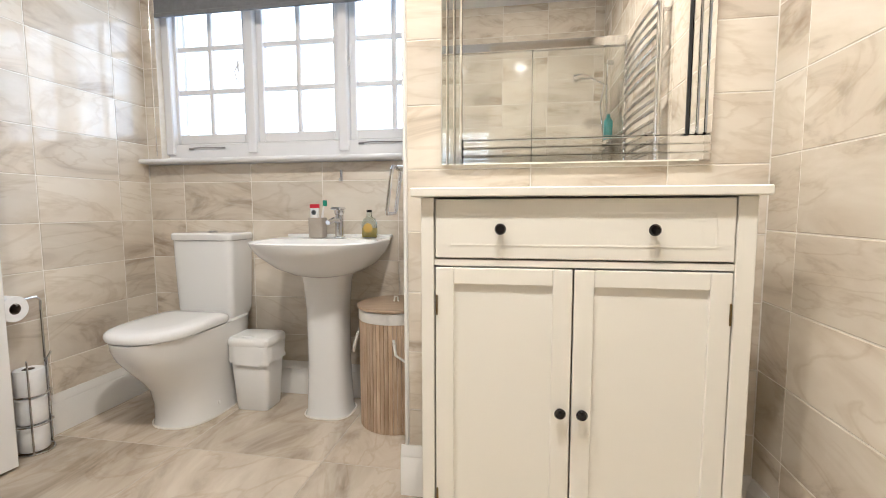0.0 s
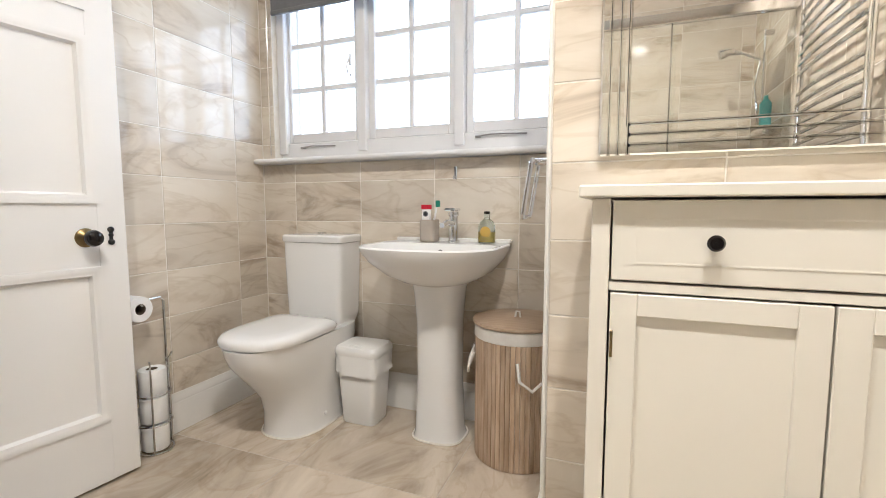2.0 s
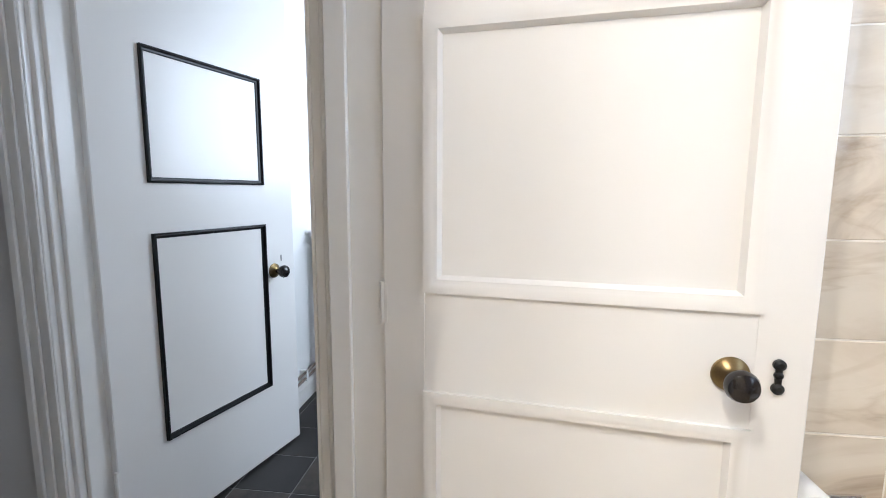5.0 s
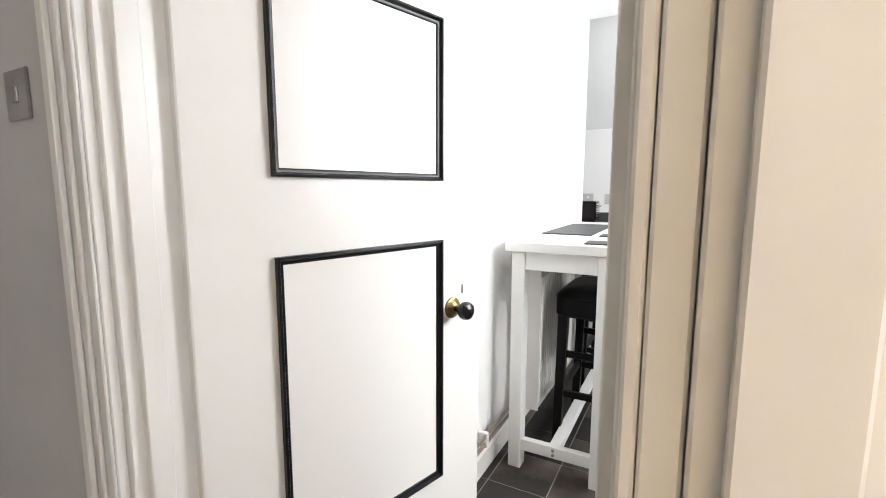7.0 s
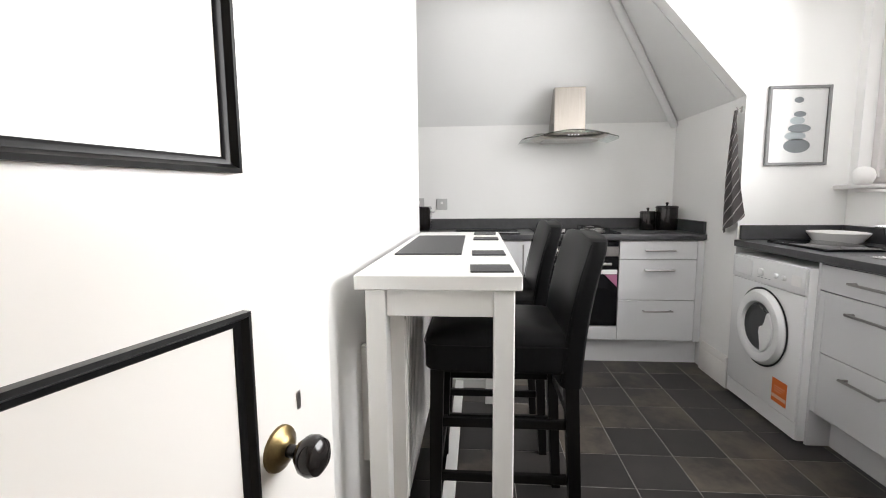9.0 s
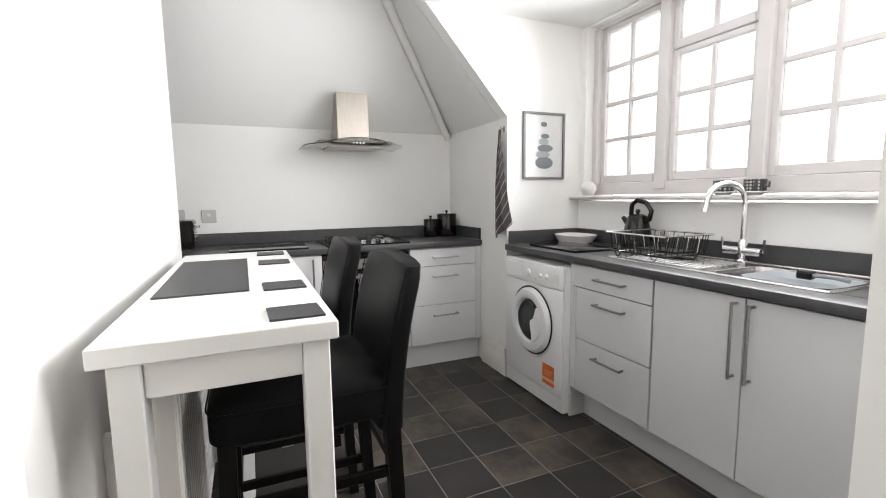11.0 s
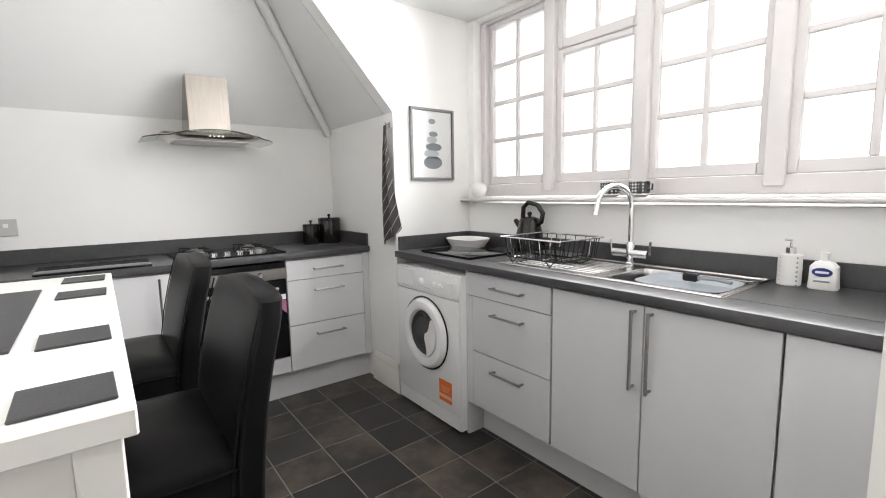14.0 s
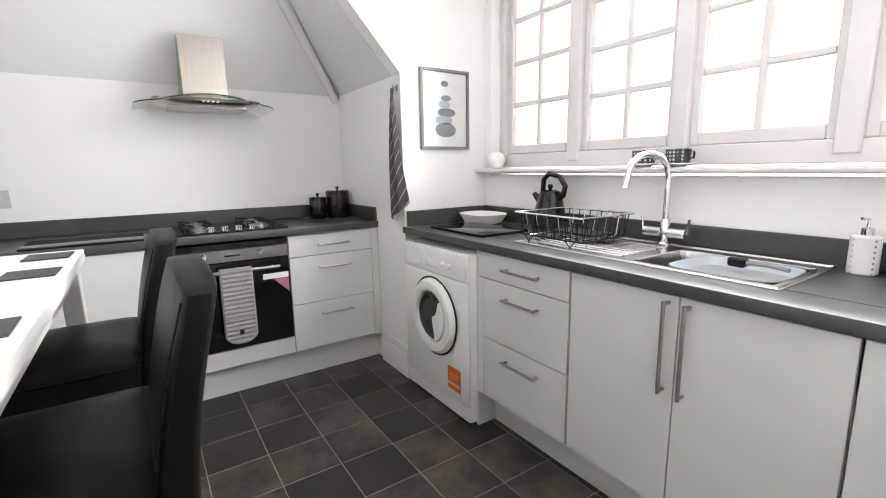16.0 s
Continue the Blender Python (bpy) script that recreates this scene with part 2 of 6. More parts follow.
def dotted(name, ground, dot, scale, size):
    """Glazed ceramic with a printed pattern of small rings."""
    m = plain(name, ground, 0.3)
    N, L = m.node_tree.nodes, m.node_tree.links
    tc, vo, rp = N.new("ShaderNodeTexCoord"), N.new("ShaderNodeTexVoronoi"), N.new("ShaderNodeValToRGB")
    vo.inputs["Scale"].default_value, vo.inputs["Randomness"].default_value = scale, 0.0
    rp.color_ramp.elements[0].position, rp.color_ramp.elements[0].color = size, (*dot, 1)
    rp.color_ramp.elements[1].position, rp.color_ramp.elements[1].color = size + 0.05, (*ground, 1)
    L.new(tc.outputs["Object"], vo.inputs["Vector"])
    L.new(vo.outputs["Distance"], rp.inputs[0])
    L.new(rp.outputs[0], N["Principled BSDF"].inputs["Base Color"])
    return m


M_CUP = dotted("patterned_cup", (0.035, 0.035, 0.038), (0.45, 0.45, 0.44), 70, 0.34)
M_DISP = dotted("patterned_dispenser", (0.74, 0.73, 0.71), (0.22, 0.21, 0.21), 62, 0.26)
M_MITT = material("grey_quilted_cotton", (0.30, 0.295, 0.29), (0.25, 0.245, 0.24), 40, 0.95, bump=0.4)
M_BLIND = material("grey_roller_blind", (0.20, 0.20, 0.205), (0.17, 0.17, 0.175), 30, 0.85, bump=0.2)
M_BASIN_BLUE = plain("translucent_grey_bowl", (0.42, 0.46, 0.49), 0.25)
M_COPPER = material("painted_pipe", (0.40, 0.33, 0.28), (0.30, 0.25, 0.21), 12, 0.35, 0.6)
M_SOCKET = plain("pale_grey_socket", (0.52, 0.52, 0.51), 0.35)
M_SKYGLOW = plain("bright_overcast_sky", (0.96, 0.98, 1.0), 1.0, emit=SKY_GLOW)
M_LAMPGLASS = plain("lit_lamp_glass", (1.0, 0.85, 0.66), 0.5, emit=6.0)

# pinstriped tea towel
M_TOWEL = material("striped_tea_towel", (0.115, 0.105, 0.10), (0.09, 0.082, 0.08), 40, 0.95, bump=0.3)
_n, _l = M_TOWEL.node_tree.nodes, M_TOWEL.node_tree.links
_at = _n.new("ShaderNodeUVMap")
_sp = _n.new("ShaderNodeSeparateXYZ")
_l.new(_at.outputs[0], _sp.inputs[0])
_fr = _n.new("ShaderNodeMath")
_fr.operation = 'FRACT'
_l.new(_sp.outputs[0], _fr.inputs[0])
_r = _n.new("ShaderNodeValToRGB")
_r.color_ramp.elements[0].position, _r.color_ramp.elements[0].color = 0.84, (0.15, 0.138, 0.135, 1)
_r.color_ramp.elements[1].position, _r.color_ramp.elements[1].color = 0.90, (0.62, 0.60, 0.59, 1)
_l.new(_fr.outputs[0], _r.inputs[0])
_l.new(_r.outputs[0], _n["Principled BSDF"].inputs["Base Color"])


# ---- mesh helpers ----
def box(bm, lo, hi, bevel=0.0, seg=1):
    made = bmesh.ops.create_cube(bm, size=1)["verts"]
    for v in made:
        v.co = Vector([lo[i] if v.co[i] < 0 else hi[i] for i in range(3)])
    if bevel:
        edges = list({e for v in made for e in v.link_edges})
        bmesh.ops.bevel(bm, geom=edges, offset=bevel, segments=seg, affect='EDGES', profile=0.6)
    return bm


def loft(bm, rings, cap0=True, cap1=True, closed=True):
    vs = [[bm.verts.new(p) for p in ring] for ring in rings]
    n = len(rings[0])
    for a, b in zip(vs, vs[1:]):
        for i in range(n if closed else n - 1):
            j = (i + 1) % n
            bm.faces.new((a[i], a[j], b[j], b[i]))
    if cap0:
        bm.faces.new(list(reversed(vs[0])))
    if cap1:
        bm.faces.new(vs[-1])
    return bm


def tube(bm, pts, r, n=8, loop=False):
    pts = [Vector(p) for p in pts]
    rings = []
    side = None
    count = len(pts)
    for i, p in enumerate(pts):
        a = pts[i - 1] if (i or loop) else p
        b = pts[(i + 1) % count] if (i < count - 1 or loop) else p
        d = (b - a).normalized()
        if side is None:
            side = d.orthogonal().normalized()
        side = (side - d * side.dot(d)).normalized()
        up = d.cross(side)
        rr = r[i] if isinstance(r, (list, tuple)) else r
        rings.append([p + (side * math.cos(k * math.tau / n) + up * math.sin(k * math.tau / n)) * rr for k in range(n)])
    if loop:
        rings.append(rings[0])
        loft(bm, rings, False, False)
        bmesh.ops.remove_doubles(bm, verts=bm.verts, dist=1e-6)
    else:
        loft(bm, rings)
    return bm


def lathe(bm, profile, centre=(0, 0, 0), n=28, axis='z', cap=True):
    rings = []
    for r, h in profile:
        ring = []
        for k in range(n):
            c, s = r * math.cos(k * math.tau / n), r * math.sin(k * math.tau / n)
            p = {'z': (c, s, h), 'y': (c, h, -s), 'x': (h, c, s)}[axis]
            ring.append(Vector(p) + Vector(centre))
        rings.append(ring)
    return loft(bm, rings, cap, cap)


def squircle(cx, cy, z, ax, ay, n=32, p=4.0, front=None):
    """A rounded outline; front gives the half outline on the -y side an exponent of its own."""
    out = []
    for k in range(n):
        t = k * math.tau / n
        c, s = math.cos(t), math.sin(t)
        q = front if (front and s < 0) else p
        out.append(Vector((cx + ax * math.copysign(abs(c) ** (2 / q), c), cy + ay * math.copysign(abs(s) ** (2 / q), s), z)))
    return out


ORIGIN = {}


def thing(name, base, label, category, group="", kind="", local=None):
    """An Empty at the thing's base. local: a pose for a thing whose parts are in its own coordinates."""
    ob = new(name)
    ob.empty_display_size = 0.05
    if local is not None:
        ob.matrix_world = local
        ORIGIN[ob.name] = Vector((0, 0, 0))
    else:
        ob.location = base
        ORIGIN[ob.name] = Vector(base)
    return tagged(ob, label, category, group, kind)


def part(name, bm, mat, parent=None, label=""):
    bmesh.ops.recalc_face_normals(bm, faces=bm.faces)
    for f in bm.faces:
        f.smooth = True
    for e in bm.edges:
        if len(e.link_faces) == 2 and e.calc_face_angle(0) > 0.6:
            e.smooth = False
    me = bpy.data.meshes.new(name)
    bm.to_mesh(me)
    bm.free()
    me.materials.append(mat)
    ob = new(name, me)
    if parent is not None:
        ob.parent = parent
        if parent.name in ORIGIN:
            ob.location = -ORIGIN[parent.name]
    if label:
        ob["label"] = label
    return ob


def bpart(name, lo, hi, mat, parent=None, bevel=0.002, label="", seg=1):
    return part(name, box(bmesh.new(), lo, hi, bevel, seg), mat, parent, label)


def structure(name, boxes, mat, label, category):
    bm = bmesh.new()
    for lo, hi in boxes:
        box(bm, lo, hi)
    return tagged(part(name, bm, mat), label, category, kind="structure")


def tpart(name, pts, r, mat, parent, n=8, loop=False, label=""):
    return part(name, tube(bmesh.new(), pts, r, n, loop), mat, parent, label)


def lpart(name, profile, centre, mat, parent, n=28, axis='z', label=""):
    return part(name, lathe(bmesh.new(), profile, centre, n, axis), mat, parent, label)


def arc(cx, cy, r, a0, a1, n):
    return [(cx + r * math.cos(radians(a0 + (a1 - a0) * i / n)), cy + r * math.sin(radians(a0 + (a1 - a0) * i / n))) for i in range(n + 1)]

# ---- structure ----
structure("floor_bathroom", [((-1.70, -1.0, -0.12), (1.2, 2.8, -0.0015))], M_GROUT_F, "beige stone-look tiled bathroom floor with pale joints", "floor")
structure("floor_kitchen", [((-5.75, -1.2, -0.12), (-1.702, 2.95, -0.0015))], M_JOINT, "dark slate-look tiled kitchen floor with pale joints", "floor")
wall_bw = structure("wall_bathroom_west", [((-1.82, 1.02, 0), (-1.5865, 2.8, 2.75))], M_GROUT, "beige marble-look tiled bathroom wall", "wall")
wall_bn = structure("wall_bathroom_north", [((-1.5865, 2.6315, 0), (0.016, 2.85, 1.19)), ((-1.5865, 2.6315, 1.19), (-1.505, 2.85, 2.75)),
                                            ((-1.505, 2.6315, 2.12), (0.016, 2.85, 2.75))], M_GROUT, "beige marble-look tiled wall under the window", "wall")
wall_bm = structure("wall_bathroom_mirror", [((0.018, 1.9115, 0), (1.2, 2.85, 2.75))], M_GROUT, "beige marble-look tiled wall behind the cabinet", "wall")
wall_be = structure("wall_bathroom_east", [((1.0665, -1.0, 0), (1.2, 1.9115, 2.75))], M_GROUT, "beige marble-look tiled wall beside the cabinet", "wall")
wall_bs = structure("wall_bathroom_south", [((-0.9, -1.0, 0), (1.0665, -0.9015, 2.75))], M_GROUT, "beige marble-look tiled shower wall", "wall")
wall_bp = structure("wall_bathroom_partition", [((-0.83, -0.9015, 0), (-0.7215, 0.978, 2.75)), ((-1.70, 0.90, 2.06), (-0.83, 1.018, 2.75)),
                                               ((-1.70, 0.90, 0), (-1.575, 1.018, 2.06))], M_GREYWALL, "partition wall with the bathroom doorway", "wall")
structure("wall_hall", [((-1.82, -1.2, 0), (-1.70, 0.05, 2.75)), ((-1.82, 0.865, 0), (-1.701, 1.018, 2.75)), ((-1.82, 0.05, 2.06), (-1.70, 0.865, 2.75)),
                        ((-1.70, -1.2, 0), (-0.9, -1.08, 2.75))], M_GREYWALL, "plain grey painted hall wall with the kitchen doorway", "wall")
structure("ceiling_bathroom", [((-1.82, -1.2, 2.75), (1.2, 2.85, 2.85))], M_SLOPE, "plain white painted ceiling", "ceiling")
structure("wall_kitchen_south", [((-4.86, 0.03, 0), (-2.50, 0.172, 2.45))], M_PAINT, "white painted kitchen wall behind the bar table", "wall")
structure("wall_kitchen_door_side", [((-2.50, -0.08, 0), (-1.82, 0.045, 2.45))], M_PAINT, "white painted wall behind the open kitchen door", "wall")
structure("wall_kitchen_return", [((-4.86, -1.0, 0), (-4.74, 0.03, 3.0))], M_PAINT, "white painted return wall of the cooking recess", "wall")
structure("wall_kitchen_recess", [((-5.75, -1.0, 0), (-4.86, -0.90, 3.0))], M_PAINT, "white painted end wall of the cooking recess", "wall")
structure("wall_kitchen_hob", [((-5.75, -0.9, 0), (-5.62, 2.09, 1.745))], M_PAINT, "white painted wall behind the hob", "wall")
structure("wall_kitchen_corner", [((-5.75, 2.09, 0), (-4.80, 2.2, 1.745))], M_PAINT, "white painted low wall beneath the sloping ceiling", "wall")
structure("wall_kitchen_north", [((-4.70, 2.68, 0), (-2.42, 2.95, 1.19)), ((-4.70, 2.68, 1.19), (-4.645, 2.95, 2.36)), ((-4.70, 2.70, 2.355), (-2.42, 2.95, 2.45))],
          M_PAINT, "white painted dormer wall under the window", "wall")
structure("wall_kitchen_east", [((-2.42, 1.23, 0), (-1.82, 2.95, 2.45))], M_PAINT, "white painted wall corner at the worktop's end", "wall")


def prism_x(poly, x0, x1):
    bm = bmesh.new()
    loft(bm, [[(x0, y, z) for y, z in poly], [(x1, y, z) for y, z in poly]])
    return bm


tagged(part("wall_kitchen_cheek", prism_x([(2.95, 0), (2.09, 0), (2.09, 1.745), (1.15, 2.798), (1.15, 2.9), (2.95, 2.9)], -4.80, -4.70), M_PAINT),
       "white painted dormer cheek wall with a sloping edge", "wall", kind="structure")
bm = bmesh.new()
A, B, C = Vector((-5.62, 2.09, 1.742)), Vector((-4.802, 2.09, 1.742)), Vector((-4.70, 1.006, 2.954))
up = Vector((0, 0, 0.1))
B2 = Vector((-4.802, 1.126, 2.822))
for tri in ([A, B, B2], [A, B2, C, Vector((-4.70, -0.95, 2.954)), Vector((-5.62, -0.95, 1.742))]):
    loft(bm, [tri, [p + up for p in tri]])
box(bm, (-4.70, -0.08, 2.37), (-1.82, 2.70, 2.45))
box(bm, (-4.70, -0.95, 2.451), (-4.60, 1.15, 3.05))
tagged(part("ceiling_kitchen", bm, M_SLOPE), "white sloping hipped ceiling over the hob and flat dormer ceiling", "ceiling", kind="structure")
# unseen boxes added above the ceiling so outside light can't leak in
structure("roof", [((-5.9, -1.3, 3.06), (-1.6, 3.0, 3.15)), ((-4.80, 2.90, 2.452), (-1.90, 2.95, 3.059)), ((-1.90, -1.0, 2.452), (-1.83, 2.95, 3.059)),
                   ((-4.59, -0.14, 2.452), (-1.90, -0.09, 3.059))], M_GREYWALL, "unseen boarding added over the ceiling to block stray light", "roof")
# raised plaster bead on the hip
bm = bmesh.new()
h0, h1 = Vector((-5.605, 2.071, 1.71)), Vector((-4.805, 1.117, 2.812))
tube(bm, [h0, h0.lerp(h1, 0.5), h1], [0.026, 0.032, 0.034], 14)
tagged(part("trim_hip", bm, M_SLOPE), "white plaster bead along the ceiling hip", "trim", kind="structure")


def skirting(name, p0, p1, inward, h=0.17, t=0.018, label="white painted skirting board with a moulded top"):
    """p0 to p1 along the wall, inward: unit vector into the room."""
    p0, p1, w = Vector((*p0, 0)), Vector((*p1, 0)), Vector((*inward, 0))
    prof = [(0, 0), (t, 0), (t, h * 0.74), (t * 0.8, h * 0.78), (t * 0.85, h * 0.82), (t * 0.45, h * 0.92), (t * 0.3, h), (0, h)]
    rings = [[p + w * a + Vector((0, 0, z)) for a, z in prof] for p in (p0, p1)]
    tagged(part(name, loft(bmesh.new(), rings), M_TRIM), label, "baseboard", kind="structure")


skirting("baseboard_1", (-1.585, 1.85), (-1.585, 2.63), (1, 0))
skirting("baseboard_2", (-1.567, 2.63), (0.0, 2.63), (0, -1))
skirting("baseboard_3", (0.010, 2.611), (0.010, 1.9115), (-1, 0))
skirting("baseboard_4", (-0.006, 1.91), (1.065, 1.91), (0, -1))
skirting("baseboard_5", (1.065, 1.892), (1.065, 0.0), (-1, 0), h=0.17)
skirting("baseboard_6", (-5.02, 2.09), (-4.70, 2.09), (0, -1), h=0.19, t=0.022)
skirting("baseboard_7", (-4.70, 2.068), (-4.70, 2.3), (1, 0), h=0.19, t=0.022)
skirting("baseboard_8", (-2.50, 0.172), (-4.86, 0.172), (0, 1), h=0.12)
# white edge bead on the tiled corners
tagged(bpart("trim_corner", (0.008, 1.902, 0.17), (0.020, 1.920, 2.75), M_TRIM, bevel=0.003), "white corner bead on the tiled wall", "trim", kind="structure")
tagged(bpart("wall_return", (0.010, 1.913, 0.0), (0.0175, 2.630, 2.75), M_TRIM, bevel=0), "white side of the projecting wall", "wall", kind="structure")


# ---- windows ----
def window(name, xs, light_w, y, z0, z1, x_lo, x_hi, z_frame, rows, mats, label, transom=-1, depth=0.055):
    """A row of painted casements with glazing bars. xs: left edge of each glazed field."""
    root = thing(name, ((x_lo + x_hi) / 2, y, z_frame), label, "window", kind="structure")
    bars = bmesh.new()
    box(bars, (x_lo, y - 0.03, z_frame), (x_hi, y + 0.06, z0 - 0.052), 0.004)
    box(bars, (x_lo, y - 0.03, z1 + 0.03), (x_hi, y + 0.06, z1 + 0.06), 0.003)
    edges = [x_lo + 0.018] + [(a + light_w + b) / 2 for a, b in zip(xs, xs[1:])] + [x_hi - 0.018]
    half = (xs[1] - xs[0] - light_w) / 2 - 0.033
    for k, e in enumerate(edges):
        hw = half if 0 < k < len(edges) - 1 else 0.024
        box(bars, (e - hw, y - 0.045, z_frame + 0.03), (e + hw, y + 0.06, z1 + 0.035), 0.005)
    part("window_frame", bars, mats, root)
    for i, x in enumerate(xs):
        s = bmesh.new()
        bw = 0.034
        fields = [(z0, z1, rows)]
        if i == transom:
            zt = z0 + (z1 - z0) * 0.734
            fields = [(z0, zt - 0.043, 3), (zt + 0.043, z1, 1)]
        for f0, f1, _ in fields:
            box(s, (x - bw, y - 0.012, f0 - 0.05), (x, y + 0.03, f1 + 0.03), 0.004)
            box(s, (x + light_w, y - 0.012, f0 - 0.05), (x + light_w + bw, y + 0.03, f1 + 0.03), 0.004)
            box(s, (x + 0.0005, y - 0.0115, f0 - 0.05), (x + light_w - 0.0005, y + 0.03, f0), 0.004)
            box(s, (x + 0.0005, y - 0.0115, f1), (x + light_w - 0.0005, y + 0.03, f1 + 0.03), 0.004)
        sash = part("casement", s, mats, root)
        for f0, f1, nr in fields:
            bar = bmesh.new()
            box(bar, (x + light_w / 2 - 0.013, y - 0.006, f0), (x + light_w / 2 + 0.013, y + 0.02, f1), 0.004)
            part("glazing_bar", bar, mats, sash)
            for k in range(1, nr):
                zz = f0 + (f1 - f0) * k / nr
                bar = bmesh.new()
                box(bar, (x, y - 0.005, zz - 0.013), (x + light_w, y + 0.019, zz + 0.013), 0.004)
                part("glazing_bar", bar, mats, sash)
            for k in range(nr):
                for c in range(2):
                    p = bpart("pane", (x + c * light_w / 2 + 0.009 * c, y + 0.006, f0 + (f1 - f0) * k / nr), (x + (c + 1) * light_w / 2 - 0.009 * (1 - c), y + 0.010, f0 + (f1 - f0) * (k + 1) / nr), M_GLASS, sash, 0)
                    p.visible_shadow = False
    return root


win_b = window("window_1", [-1.442, -0.942, -0.438], 0.385, 2.71, 1.36, 2.03, -1.50, 0.01, 1.222, 3, M_FRAME, "white painted wooden casement window with small panes")
win_k = window("window_2", [-4.565, -4.008, -3.455, -2.903], 0.42, 2.79, 1.364, 2.305, -4.64, -2.425, 1.235, 4, M_FRAME_K, "off-white painted wooden dormer window with small panes", transom=1)


def stay(root, x, y, z, w, mat):
    b = bmesh.new()
    tube(b, [(x, y, z), (x + w * 0.3, y - 0.006, z + 0.004), (x + w, y - 0.004, z)], 0.0035, 6)
    box(b, (x - 0.012, y - 0.008, z - 0.008), (x + 0.014, y + 0.004, z + 0.002), 0.002)
    part("casement_stay", b, mat, root, "white painted casement stay")


stay(win_b, -1.36, 2.675, 1.285, 0.2, M_STEEL)
stay(win_b, -0.41, 2.675, 1.290, 0.22, M_STEEL)


def window_catch(root, x, y, z, side):
    b = bmesh.new()
    box(b, (x - 0.008, y - 0.006, z - 0.03), (x + 0.008, y, z + 0.03), 0.003)
    tube(b, [(x, y - 0.012, z), (x + side * 0.01, y - 0.02, z - 0.03), (x + side * 0.002, y - 0.02, z - 0.07), (x - side * 0.012, y - 0.02, z - 0.085), (x - side * 0.016, y - 0.02, z - 0.07)], 0.0045, 8)
    part("catch", b, M_FRAME, root, "curled monkey-tail window catch")


window_catch(win_b, -1.075, 2.69, 1.70, -1)
window_catch(win_b, -0.462, 2.69, 1.74, 1)


def sill(name, x0, x1, y0, y1, z, mat, label):
    prof = arc(0.012, 0, 0.012, 90, 270, 6)
    ring = [(y0 + a, z - 0.012 + b) for a, b in prof] + [(y1, z - 0.024), (y1, z)]
    tagged(part(name, prism_x(ring, x0, x1), mat), label, "window sill", kind="structure")


sill("window_sill_bathroom", -1.583, 0.007, 2.56, 2.70, 1.222, M_FRAME, "white painted window sill with a rounded nose")
sill("window_sill_kitchen", -4.698, -2.422, 2.595, 2.77, 1.228, M_FRAME_K, "off-white painted window sill with a rounded nose")
# bright overcast sky outside the windows
b = bmesh.new()
b.faces.new([b.verts.new(p) for p in ((-9.0, 3.7, 0.0), (4.0, 3.7, 0.0), (4.0, 3.7, 5.0), (-9.0, 3.7, 5.0))])
tagged(part("backdrop", b, M_SKYGLOW), "bright white overcast sky outside", "sky", kind="structure")
b = bmesh.new()
b.faces.new([b.verts.new(p) for p in ((-60, -60, -3), (60, -60, -3), (60, 60, -3), (-60, 60, -3))])
tagged(part("ground", b, material("ground_outside", (0.10, 0.11, 0.06), (0.06, 0.07, 0.04), 0.3, 0.9)), "dull green ground outside the house", "ground", kind="structure")
# roller blind over the bathroom window
bl = thing("roller_blind", (-0.74, 2.60, 1.9), "grey fabric roller blind drawn up above the window", "blind")
bpart("fabric", (-1.49, 2.615, 1.945), (0.0, 2.618, 2.13), M_BLIND, bl, 0)
bpart("bottom_bar", (-1.49, 2.608, 1.94), (0.0, 2.625, 1.962), M_BLIND, bl, 0.004)
lpart("roller", [(0.022, -1.49), (0.022, 0.0)], (0, 2.612, 2.15), M_BLIND, bl, 16, 'x')
tpart("bead_chain", [(-1.505, 2.60, 2.15), (-1.507, 2.60, 1.6), (-1.505, 2.60, 1.24)], 0.0025, M_CHROME, bl, 6)


# ---- doorways ----
def lining(name, boxes, label):
    b = bmesh.new()
    for lo, hi in boxes:
        box(b, lo, hi, 0.002)
    tagged(part(name, b, M_TRIM), label, "door frame", kind="structure")


# bathroom doorway: linings, stops, hall-side architrave
lining("door_frame_bathroom", [((-1.575, 0.89, 0), (-1.553, 1.03, 2.06)), ((-1.553, 0.905, 0), (-1.538, 0.95, 2.045)),
                               ((-0.842, 0.89, 0), (-0.8305, 0.95, 2.06)), ((-0.826, 0.9785, 0), (-0.745, 0.989, 2.12)), ((-0.755, 0.9892, 0), (-0.747, 0.995, 2.12)), ((-1.553, 0.89, 2.045), (-0.842, 1.03, 2.062)),
                               ((-1.64, 0.868, 0), (-1.56, 0.889, 2.12)), ((-1.625, 0.860, 0), (-1.60, 0.867, 2.12)), ((-1.585, 0.858, 0), (-1.562, 0.867, 2.12)),], "white painted door frame with moulded architrave")
# kitchen doorway
lining("door_frame_kitchen", [((-1.822, 0.050, 0), (-1.698, 0.075, 2.06)), ((-1.822, 0.84, 0), (-1.698, 0.865, 2.06)), ((-1.822, 0.0755, 2.04), (-1.698, 0.8395, 2.062)),
                              ((-1.76, 0.0755, 0), (-1.72, 0.09, 2.04)), ((-1.76, 0.825, 0), (-1.72, 0.8395, 2.04)),
                              ((-1.698, -0.035, 0), (-1.680, 0.062, 2.13)), ((-1.6795, -0.033, 0), (-1.670, -0.010, 2.13)), ((-1.6795, 0.012, 0), (-1.672, 0.026, 2.13)), ((-1.6795, 0.045, 0), (-1.674, 0.06, 2.13)),
                              ((-1.698, 0.845, 0), (-1.684, 0.89, 2.13))], "white painted kitchen door frame with moulded architrave")
keep = thing("latch_keep", (-0.815, 0.99, 1.22), "black iron latch keep on the door frame", "latch")
